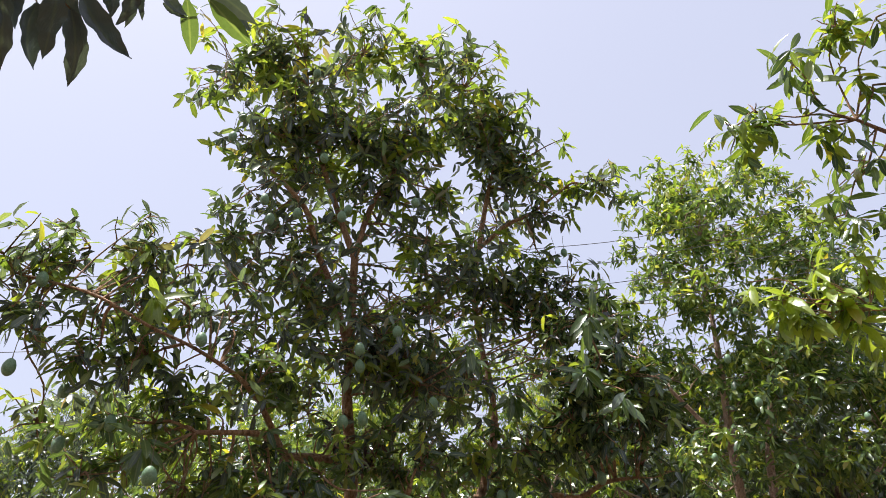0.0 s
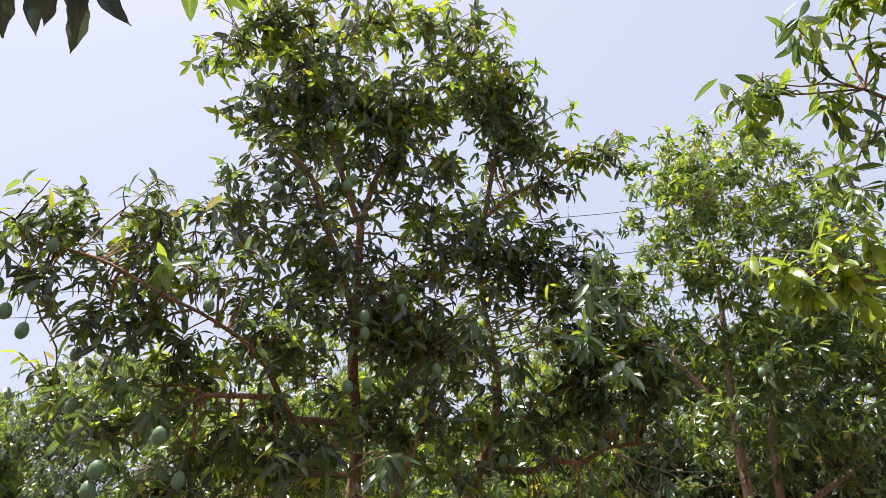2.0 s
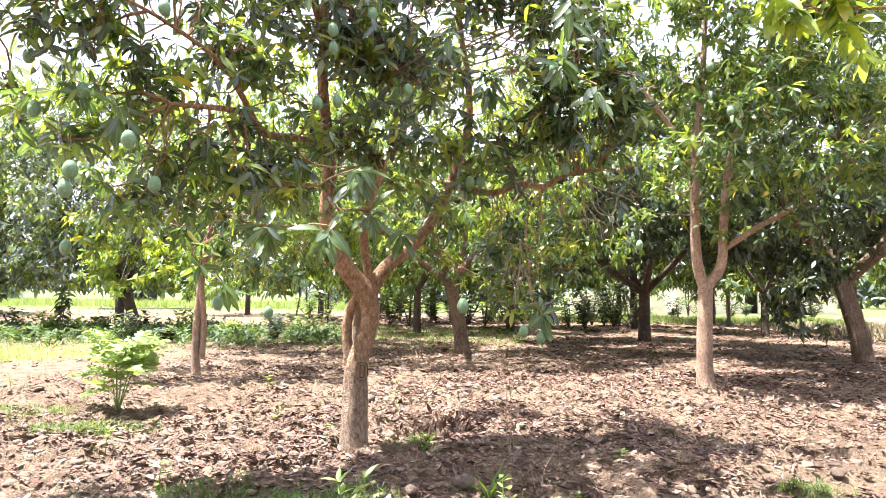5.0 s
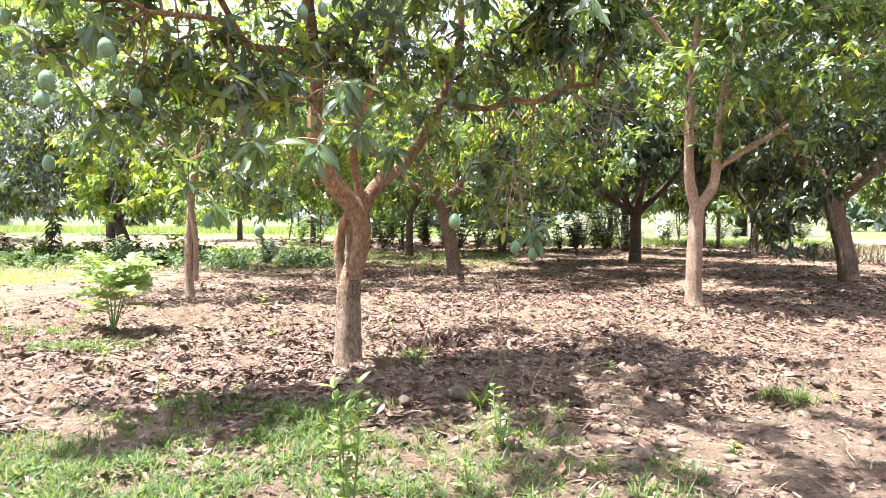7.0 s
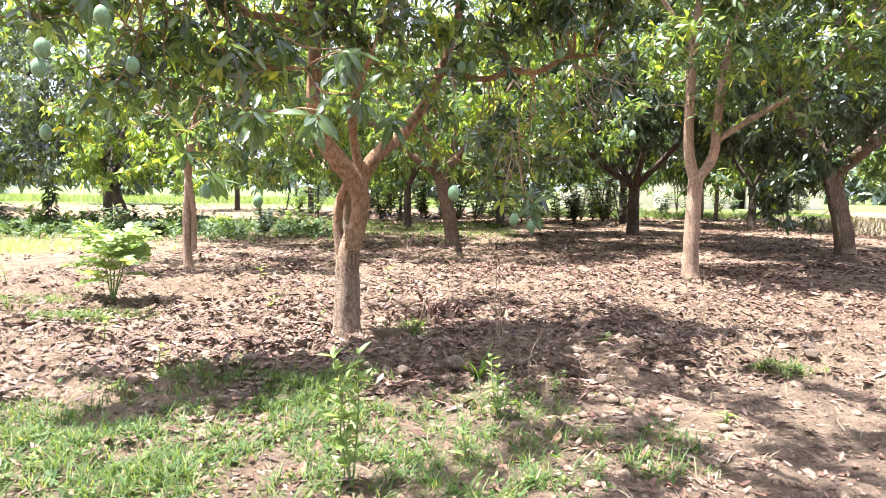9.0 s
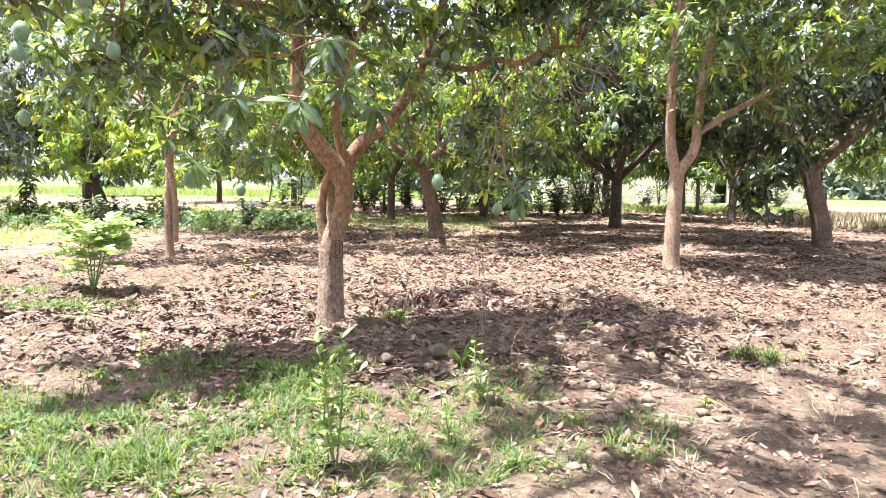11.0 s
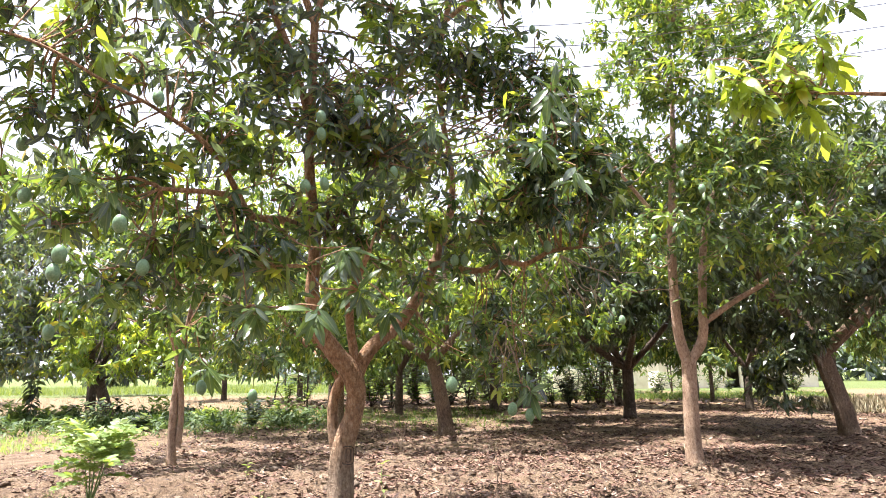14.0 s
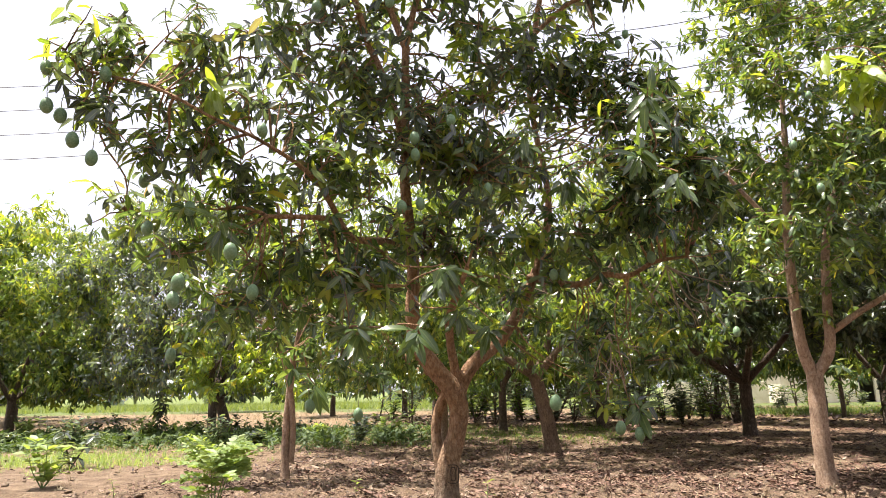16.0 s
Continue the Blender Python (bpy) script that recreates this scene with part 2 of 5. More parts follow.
def soil_material():
    m, n, l, p = material("orchard_soil")
    big = noise_tex(n, l, 0.5, 4.0, 0.6)
    mid = noise_tex(n, l, 3.2, 6.0, 0.62)
    fine = noise_tex(n, l, 40.0, 8.0, 0.75)
    a = ramp_out(n, l, mid, [(0.30, (0.160, 0.113, 0.086)), (0.5, (0.268, 0.203, 0.158)), (0.7, (0.375, 0.297, 0.242))])
    b = mixed(n, l, "MULTIPLY", 0.8, a, ramp_out(n, l, fine, [(0.34, (0.36, 0.31, 0.29)), (0.6, (1.28, 1.26, 1.22))]))
    c = mixed(n, l, "MULTIPLY", 0.5, b, ramp_out(n, l, big, [(0.35, (0.8, 0.72, 0.68)), (0.65, (1.15, 1.15, 1.12))]))
    c = mixed(n, l, "MULTIPLY", 1.0, c, (1.22, 1.13, 0.98))
    # farther rows: dull soil mixed with dead grass
    co = n.new("ShaderNodeTexCoord")
    sep = n.new("ShaderNodeSeparateXYZ")
    l.new(co.outputs["Object"], sep.inputs[0])
    dull = n.new("ShaderNodeMapRange")
    l.new(sep.outputs[1], dull.inputs[0])
    dull.inputs[1].default_value, dull.inputs[2].default_value = 14.0, 30.0
    c = mixed(n, l, "MIX", dull.outputs[0], c, ramp_out(n, l, mid, [(0.3, (0.195, 0.125, 0.066)), (0.7, (0.345, 0.240, 0.138))]))
    # the field beyond the orchard is green
    edge = n.new("ShaderNodeMath")
    edge.operation = "MULTIPLY_ADD"
    l.new(big.outputs[0], edge.inputs[0])
    edge.inputs[1].default_value = 14.0
    l.new(sep.outputs[1], edge.inputs[2])
    fld = n.new("ShaderNodeMapRange")
    l.new(edge.outputs[0], fld.inputs[0])
    fld.inputs[1].default_value, fld.inputs[2].default_value = 58.0, 62.0
    d = mixed(n, l, "MIX", fld.outputs[0], c, ramp_out(n, l, mid, [(0.3, (0.085, 0.118, 0.028)), (0.7, (0.150, 0.185, 0.045))]))
    l.new(d, p.inputs["Base Color"])
    p.inputs["Roughness"].default_value = 0.95
    crumb = noise_tex(n, l, 13.0, 10.0, 0.78)
    both = n.new("ShaderNodeMath")
    both.operation = "MULTIPLY_ADD"
    l.new(crumb.outputs[0], both.inputs[0])
    both.inputs[1].default_value = 2.0
    l.new(fine.outputs[0], both.inputs[2])
    bumped(n, l, p, both.outputs[0], 1.0, 0.075)
    return m


SOIL = soil_material()


# ---- mesh tools ----
def mesh_from(name, verts, faces, mat, uvs=None, smooth=True):
    """A mesh of vertices and equal-sided faces (arrays); uvs go by vertex."""
    verts = np.asarray(verts, np.float32)
    faces = np.asarray(faces, np.int32)
    me = bpy.data.meshes.new(name)
    k = faces.shape[1]
    me.vertices.add(len(verts))
    me.vertices.foreach_set("co", verts.ravel())
    me.loops.add(faces.size)
    me.loops.foreach_set("vertex_index", faces.ravel())
    me.polygons.add(len(faces))
    me.polygons.foreach_set("loop_start", np.arange(0, faces.size, k, dtype=np.int32))
    me.polygons.foreach_set("loop_total", np.full(len(faces), k, np.int32))
    if uvs is not None:
        me.uv_layers.new(name="UVMap").data.foreach_set("uv", np.asarray(uvs, np.float32)[faces.ravel()].ravel())
    me.update(calc_edges=True)
    if smooth:
        me.polygons.foreach_set("use_smooth", np.ones(len(faces), bool))
    me.materials.append(mat)
    return me


def piece(name, me, parent=None, label=""):
    ob = new(name, me)
    ob.parent = parent
    return tagged(ob, label) if label else ob


def thing(name, at, label, category, group="", kind=""):
    ob = new(name)
    ob.location = at
    ob.empty_display_size = 0.2
    return tagged(ob, label, category, group, kind)


def unit(v):
    return v / np.maximum(np.linalg.norm(v, axis=-1, keepdims=True), 1e-9)


def smooth_line(points, steps):
    """Catmull-Rom through points (n, k)."""
    p = np.asarray(points, float)
    p = np.vstack([2 * p[0] - p[1], p, 2 * p[-1] - p[-2]])
    out = []
    for i in range(1, len(p) - 2):
        for s in np.arange(steps) / steps:
            a, b, c, d = p[i - 1:i + 3]
            out.append(0.5 * (2 * b + (c - a) * s + (2 * a - 5 * b + 4 * c - d) * s * s + (3 * b - a - 3 * c + d) * s ** 3))
    out.append(p[-2])
    return np.array(out)


def tube(line, sides=10, lumps=0.0, seed=0):
    """Vertices and quads of a round, tapering tube; line holds x, y, z, radius."""
    c, r = line[:, :3], line[:, 3]
    t = unit(np.gradient(c, axis=0))
    ref = np.array((0.31, 0.87, 0.12))
    u = unit(np.cross(t, ref))
    v = np.cross(t, u)
    a = np.arange(sides) / sides * 2 * np.pi
    ring = np.cos(a)[None, :, None] * u[:, None] + np.sin(a)[None, :, None] * v[:, None]
    rad = np.repeat(r[:, None], sides, 1)
    if lumps:
        along = np.cumsum(np.r_[0, np.linalg.norm(np.diff(c, axis=0), axis=1)])
        for i in range(len(c)):
            for j in range(sides):
                q = Vector((math.cos(a[j]) * 1.3, math.sin(a[j]) * 1.3, along[i] * 2.2 + seed * 7.7))
                rad[i, j] *= 1 + lumps * (noise.noise(q) + 0.5 * noise.noise(q * 2.7) + (0.4 * noise.noise(Vector((q.x * 5, q.y * 5, q.z * 2))) if sides > 20 else 0))
    verts = (c[:, None] + ring * rad[..., None]).reshape(-1, 3)
    i, j = np.meshgrid(np.arange(len(c) - 1), np.arange(sides), indexing="ij")
    k = (j + 1) % sides
    quads = np.stack([i * sides + j, i * sides + k, (i + 1) * sides + k, (i + 1) * sides + j], -1).reshape(-1, 4)
    return verts, quads


def joined(parts):
    vs, fs, n = [], [], 0
    for v, f in parts:
        vs.append(v)
        fs.append(f + n)
        n += len(v)
    return np.vstack(vs), np.vstack(fs)


# leaf blades: x along, y across, z up; quads (the ends fold to triangles by repeating a vertex is avoided with narrow ends)
def blade(stations, bend, fold, wave=0.0):
    v, uv = [], []
    for s, w in stations:
        z = -bend * s * s
        for side in (-1, 0, 1):
            v.append((s, side * w / 2, z + abs(side) * fold * w + side * wave * math.sin(s * 7)))
            uv.append((0.5 + side * 0.5, s))
    f = []
    for i in range(len(stations) - 1):
        for j in (0, 1):
            f.append((3 * i + j, 3 * i + 3 + j, 3 * i + 4 + j, 3 * i + 1 + j))
    return np.array(v), np.array(f), np.array(uv)


BLADE_FINE = blade([(0.0, 0.02), (0.3, 0.31), (0.68, 0.30), (1.0, 0.015)], 0.22, 0.16, 0.012)
BLADE_BIG = blade([(0.0, 0.02), (0.1, 0.08), (0.28, 0.23), (0.5, 0.28), (0.72, 0.25), (0.9, 0.12), (1.0, 0.01)], 0.25, 0.14, 0.015)


def curled(stations, bend, fold, bow, ruffle, phase):
    """A dry-edged, curled mango leaf: bowed sideways, folded, with a wavy rim and a hooked tip."""
    v, uv = [], []
    for s, w in stations:
        z = -bend * s ** 3
        for side in (-1, 0, 1):
            edge = abs(side) * (fold * w + ruffle * math.sin(s * 15 + phase + side * 1.1))
            v.append((s - 0.06 * s * s, side * w / 2 * (1 + 0.12 * math.sin(s * 11 + phase * side) + 0.07 * math.sin(s * 29 + phase)) + bow * s * (1 - s) * 4, z + edge))
            uv.append((0.5 + side * 0.5, s))
    f = [(3 * i + j, 3 * i + 3 + j, 3 * i + 4 + j, 3 * i + 1 + j) for i in range(len(stations) - 1) for j in (0, 1)]
    return np.array(v), np.array(f), np.array(uv)


CURL_STATIONS = [(k / 20, 0.015 + 0.235 * math.sin(min(1.0, k / 20 * 1.03) ** 0.8 * math.pi) ** 0.75) for k in range(21)]
BLADES_CURLED = [curled(CURL_STATIONS, 0.28, 0.35, 0.05, 0.02, 0.3), curled(CURL_STATIONS, -0.2, 0.5, -0.06, 0.025, 2.0), curled(CURL_STATIONS, 0.12, 0.25, 0.03, 0.03, 4.1)]
BLADE_LEAFLET = blade([(0.0, 0.06), (0.4, 0.40), (0.75, 0.34), (1.0, 0.05)], 0.1, 0.08)
BLADE_LONG = blade([(0.0, 0.07), (0.5, 0.09), (1.0, 0.01)], 0.45, 0.2)


def strip(stations, bend):
    v = np.array([(s, side * w / 2, -bend * s * s) for s, w in stations for side in (-1, 1)])
    f = np.array([(2 * i, 2 * i + 2, 2 * i + 3, 2 * i + 1) for i in range(len(stations) - 1)])
    return v, f, np.array([(0.0 if k % 2 else 1.0, v[k, 0]) for k in range(len(v))])


BLADE_MASS = blade([(0.0, 0.03), (0.28, 0.29), (0.74, 0.29), (1.0, 0.03)], 0.28, 0.16, 0.02)
BLADE_FAR = strip([(0.0, 0.04), (0.5, 0.34), (1.0, 0.03)], 0.3)
BLADE_GRASS = strip([(0.0, 0.04), (0.5, 0.065), (1.0, 0.008)], 0.5)
BLADE_GRASS_FAR = strip([(0.0, 0.10), (1.0, 0.012)], 0.3)
BLADE_ROUND = blade([(0.0, 0.05), (0.25, 0.42), (0.6, 0.5), (0.9, 0.25), (1.0, 0.03)], 0.1, 0.08)
BLADE_DRY = blade([(0.0, 0.07), (0.5, 0.36), (1.0, 0.06)], -0.22, 0.25, 0.05)
BLADE_DRY_FAR = strip([(0.0, 0.12), (0.5, 0.38), (1.0, 0.08)], -0.18)
BLADE_CRUMB = strip([(0.0, 0.5), (1.0, 0.35)], -0.2)


def leaves(name, pos, way, up, size, mat, form=BLADE_FINE):
    """One mesh of many blades: base points, directions, upper sides and lengths."""
    bv, bf, buv = form
    x = unit(way)
    z = unit(up - (up * x).sum(1, keepdims=True) * x)
    y = np.cross(z, x)
    m = np.stack([x, y, z], 1)
    v = np.einsum("kc,ncd->nkd", bv, m) * size[:, None, None] + pos[:, None]
    f = (bf[None] + (np.arange(len(pos)) * len(bv))[:, None, None]).reshape(-1, 4)
    return mesh_from(name, v.reshape(-1, 3), f, mat, np.tile(buv, (len(pos), 1)))


def rosettes(rng, tips, axes, count, spread, length, droop):
    """Whorls of leaves about twig tips: gives base points, directions, upper sides and lengths."""
    n = len(tips)
    tips, axes = np.repeat(tips, count, 0), np.repeat(unit(axes), count, 0)
    ref = np.where(np.abs(axes[:, 2:]) < 0.9, np.array([[0, 0, 1.0]]), np.array([[1.0, 0, 0]]))
    u = unit(np.cross(axes, ref))
    v = np.cross(axes, u)
    a = np.tile(np.arange(count) * 2.39996, n) + np.repeat(rng.uniform(0, 6.28, n), count)
    th = np.radians(rng.normal(spread, 24, len(a)))[:, None]
    way = axes * np.cos(th) + (np.cos(a)[:, None] * u + np.sin(a)[:, None] * v) * np.sin(th)
    way[:, 2] -= droop * rng.uniform(0.4, 1.6, len(a))
    up = axes + rng.normal(0, 0.35, axes.shape)
    up[:, 2] += 0.5
    base = tips - axes * (rng.uniform(0, 0.16, len(a)) * length / 0.17)[:, None]
    size = length * rng.uniform(0.6, 1.2, len(a))
    return base, way, up, size


def clump_tips(rng, clumps, per_area, fuzz=1.25):
    """Twig tips spread through round clumps, denser near their outsides, with the direction outwards."""
    tips, axes, owner = [], [], []
    for k, (x, y, z, r) in enumerate(clumps):
        n = max(3, int(per_area * r * r))
        d = unit(rng.normal(0, 1, (n, 3)))
        q = rng.uniform(0, 1, n)[:, None] ** 0.45
        tips.append(np.array((x, y, z)) + d * q * r * np.array((1, 1, 0.85)) * rng.uniform(0.8, fuzz, (n, 1)))
        axes.append(d * 0.7 + np.array((0, 0, 0.55)) + rng.normal(0, 0.3, (n, 3)))
        owner += [k] * n
    return np.vstack(tips), np.vstack(axes), np.array(owner)


def twig_mesh(name, rng, starts, ends, r0, r1, mat, sides=4):
    parts = []
    for a, b in zip(starts, ends):
        d = b - a
        m1 = a + d * 0.35 + rng.normal(0, 0.07, 3) * np.linalg.norm(d)
        m2 = a + d * 0.7 + rng.normal(0, 0.05, 3) * np.linalg.norm(d)
        line = np.array([(*a, r0), (*m1, r0 * 0.75 + r1 * 0.25), (*m2, r0 * 0.4 + r1 * 0.6), (*b, r1)])
        parts.append(tube(smooth_line(line, 3) if sides > 4 else line, sides))
    v, f = joined(parts)
    return mesh_from(name, v, f, mat)


def nearest(points, to):
    d = ((to[:, None] - points[None]) ** 2).sum(-1)
    return points[d.argmin(1)], d.min(1)


def mango_tree(at, label, trunk, limbs, clumps, seed, bark, leaf, density=110, length=0.21, count=9, form=BLADE_FINE,
               share_young=0.12, twig_share=0.4, group="", sides=12, spread=72, droop=0.75, lumps=0.08, grow=0.0, fuzz=1.25, greener=None, shadier=None, sparse=None):
    """A mango tree: trunk and limbs by their centre lines (x, y, z, radius), clumps of foliage (x, y, z, radius), in world places."""
    rng = np.random.default_rng(seed)
    o = np.array(at)
    tree = thing("mango_tree", at, label, "tree", group)
    off = np.array((*o, 0))
    bones = []

    def wood(name, pts, steps, n):
        line = smooth_line(np.array(pts, float) - off, steps)
        if name == "trunk":
            line[:, 3] *= 1 + 0.16 * np.exp(-np.maximum(line[:, 2], 0) / 0.10)
        v, f = tube(line, n, lumps, seed + len(bones))
        bones.append(line[len(line) // 3 if name == "trunk" else 0:, :3])
        piece(name, mesh_from(name, v, f, bark), tree)

    wood("trunk", trunk, 8, sides)
    for k in limbs:
        wood("limb", k, 6, max(6, sides - 4))
    cl = np.array(clumps, float)
    cl[:, :3] -= o
    spine = np.vstack(bones)
    near, d2 = nearest(spine, cl[:, :3])
    for p, q, r in zip(near, cl[:, :3], cl[:, 3]):
        piece("branch", twig_mesh("branch", rng, [p], [q], (0.009 if r < 0.27 else 0.017 if np.linalg.norm(p - q) < 0.9 * length / 0.15 else 0.011) * (length / 0.21) ** 0.5, 0.004 if r < 0.27 else 0.006, bark, 3 if form is BLADE_FAR else 5), tree)
    tips, axes, owner = clump_tips(rng, cl, density, fuzz)
    high = ((tips[:, 2] - tips[:, 2].min()) / max(np.ptp(tips[:, 2]), 1e-6)) ** 2
    stay = rng.uniform(0, 1, len(tips)) < 1 / (1 + grow * high) ** 1.6
    if sparse:
        stay &= rng.uniform(0, 1, len(tips)) < sparse(tips + o)
    tips, axes, high = tips[stay], axes[stay], high[stay]
    pick = rng.uniform(0, 1, len(tips)) < twig_share
    hub = np.vstack([spine, cl[:, :3], near * 0.5 + cl[:, :3] * 0.5])
    src, _ = nearest(hub, tips[pick])
    tagged(piece("fine_branching", twig_mesh("fine_branching", rng, src, tips[pick], 0.008, 0.004, bark, 3), tree), kind="stuff")
    young = rng.uniform(0, 1, len(tips)) < share_young * (0.6 + 1.4 * high ** 1.5)
    green = np.zeros(len(tips), bool)
    if greener:
        green = rng.uniform(0, 1, len(tips)) < greener(tips + o)
    rich = np.zeros(len(tips), bool)
    if shadier:
        rich = rng.uniform(0, 1, len(tips)) < shadier(tips + o)
    green &= ~rich
    for name, sel, mat, lab in (("crown", ~young & ~green & ~rich, leaf, ""), ("shaded_crown", ~young & rich, LEAF_CROWN_SHADE, "deep green mango leaves coloured darker for crown shade"), ("lower_crown", ~young & green, LEAF_MID, "fresher green mango leaves"), ("new_growth", young, LEAF_NEW, "bright yellow-green young mango leaves, also coloured as sunlit ones")):
        if sel.sum():
            base, way, up, size = rosettes(rng, tips[sel], axes[sel], count, spread, length, droop)
            size = size * np.repeat(1 + grow * high[sel], count)
            tagged(piece(name, leaves(name, base, way, up, size, mat, form), tree, lab), kind="stuff")
    return tree


def open_to_sun(clumps, places, share=0.8):
    """Leaves out the clumps that would keep the sun from the given places of the trunk."""
    s = np.array(TO_SUN)
    out = []
    for c in clumps:
        near = min(np.linalg.norm(np.cross(np.array(c[:3]) - p, s)) for p in np.array(places, float))
        if near > share * c[3]:
            out.append(c)
    return out


def envelope(rng, centre, radii, n, r, low=-0.7):
    """Clumps spread over the outside of an uneven round crown."""
    out = []
    while len(out) < n:
        d = unit(rng.normal(0, 1, 3))
        if d[2] < low:
            continue
        q = rng.uniform(0.35, 1.0) ** 0.5 * rng.uniform(0.85, 1.1)
        out.append((*(np.array(centre) + d * q * np.array(radii)), r * rng.uniform(0.7, 1.3)))
    return out


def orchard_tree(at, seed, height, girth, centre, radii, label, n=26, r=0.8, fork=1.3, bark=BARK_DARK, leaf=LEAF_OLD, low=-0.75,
                 group="orchard trees", density=34, length=0.26, count=8, form=BLADE_FAR, lean=(0.0, 0.0), share_young=0.15, skirt=1.7, extra=()):
    """A whole orchard tree: short forked trunk and a round crown."""
    rng = np.random.default_rng(seed)
    x, y, _ = at
    fx, fy = x + lean[0], y + lean[1]
    trunk = [(x, y, -0.08, girth * 1.1), (x + lean[0] * 0.3, y, fork * 0.4, girth), (fx, fy, fork, girth * 0.9)]
    cl = envelope(rng, centre, radii, n, r, low)
    for k in range(n // 3):
        a, q = k * 2.4 + rng.uniform(-0.5, 0.5), rng.uniform(0.55, 1.0)
        cl.append((centre[0] + math.cos(a) * q * radii[0], centre[1] + math.sin(a) * q * radii[1], skirt + rng.uniform(0.0, 1.0), r * 0.75))
    cl += extra
    limbs = []
    for k in range(4):
        a = k * 1.57 + rng.uniform(-0.5, 0.5)
        c = np.array(centre) + np.array((math.cos(a) * radii[0] * 0.6, math.sin(a) * radii[1] * 0.6, rng.uniform(-0.2, 0.4) * radii[2]))
        b = np.array((fx, fy, fork - 0.05))
        m = b + (c - b) * 0.45 + np.array((math.cos(a), math.sin(a), 0)) * 0.25 + rng.normal(0, 0.12, 3)
        limbs.append([(*b, girth * 0.62), (*m, girth * 0.42), (*c, girth * 0.16)])
    return mango_tree(at, label, trunk, limbs, cl, seed, bark, leaf, density, length, count, form, share_young, 0.12, group, 10)


# ---- ground ----
def ground_height(x, y):
    """Hummocky orchard soil: low mounds, dug and crumbled round the trees, smooth on the track."""
    p = Vector((x, y, 0))
    h = 0.05 * noise.noise(p * 0.45) + 0.03 * noise.noise(p * 1.3 + Vector((5, 1, 0)))
    near = max(0.0, min(1.0, (16 - y) / 6))
    h += near * (0.030 * noise.noise(p * 3.7) + 0.030 * abs(noise.noise(p * 8.0)))
    # dug soil of the tree rows
    dug = near * max(0.0, min(1.0, (y - 4.0 - 0.25 * max(x, 0) + 0.4 * max(-x - 2.0, 0)) / 0.6))
    if dug > 0:
        lump = max(0.0, noise.noise(p * 2.3 + Vector((2, 7, 0))) + 0.15)
        h += dug * (0.12 * lump + 0.10 * max(0.0, noise.noise(p * 5.2 + Vector((0, 3, 0)))) ** 0.7 + 0.07 * abs(noise.noise(p * 11.0)) - 0.035)
    h += 0.012 * noise.noise(p * 19.0) * near
    # low earth bank beside the bare track
    h += 0.15 * math.exp(-(((x - 2.0 - 0.35 * (y - 5.6)) / 1.2) ** 2 + ((y - 5.75) / 0.5) ** 2))
    return h


def axis(a, b, fine_a, fine_b, step, coarse):
    v = list(np.arange(fine_a, fine_b, step))
    q, s = fine_b, step
    while q < b:
        v.append(q)
        s = min(s * 1.25, coarse)
        q += s
    v.append(b)
    q, s = fine_a, step
    while q > a:
        s = min(s * 1.25, coarse)
        q -= s
        v.insert(0, max(q, a))
    return np.array(v)


gx, gy = axis(-900, 900, -5.5, 6.0, 0.042, 120), axis(-300, 1500, 2.4, 10.0, 0.042, 120)
gv = np.array([(x, y, ground_height(x, y)) for y in gy for x in gx])
gi, gj = np.meshgrid(np.arange(len(gy) - 1), np.arange(len(gx) - 1), indexing="ij")
gq = np.stack([gi * len(gx) + gj, gi * len(gx) + gj + 1, (gi + 1) * len(gx) + gj + 1, (gi + 1) * len(gx) + gj], -1).reshape(-1, 4)
tagged(new("ground", mesh_from("ground", gv, gq, SOIL)), "pinkish-tan dry orchard soil with clods and low mounds", "ground", kind="structure")


def on_ground(x, y):
    return np.array([ground_height(a, b) for a, b in zip(np.atleast_1d(x), np.atleast_1d(y))])


def scatter(rng, n, x0, x1, y0, y1, keep):
    """n places in a rectangle, thinned by keep(x, y) from 0 to 1 and by patches."""
    x, y = rng.uniform(x0, x1, n), rng.uniform(y0, y1, n)
    w = np.array([keep(a, b) * max(0.24, 0.5 + 1.25 * noise.noise(Vector((a * 0.9, b * 0.9, 3.3))) + 0.8 * noise.noise(Vector((a * 2.7, b * 2.7, 1.3)))) for a, b in zip(x, y)])
    s = rng.uniform(0, 1, n) < w
    return x[s], y[s]


# ---- trees: the big mango tree in the middle ----
main_trunk = [(-0.98, 6.57, -0.08, 0.145), (-0.985, 6.57, 0.25, 0.134), (-0.975, 6.57, 0.55, 0.126), (-0.955, 6.56, 0.90, 0.112), (-0.875, 6.55, 1.15, 0.094), (-0.838, 6.55, 1.38, 0.098), (-0.90, 6.54, 1.60, 0.106), (-1.06, 6.50, 1.80, 0.096), (-1.22, 6.45, 2.05, 0.086), (-1.28, 6.40, 2.37, 0.072), (-1.27, 6.40, 2.95, 0.060), (-1.33, 6.30, 3.72, 0.052), (-1.30, 6.20, 4.29, 0.046), (-1.28, 6.10, 5.25, 0.038)]
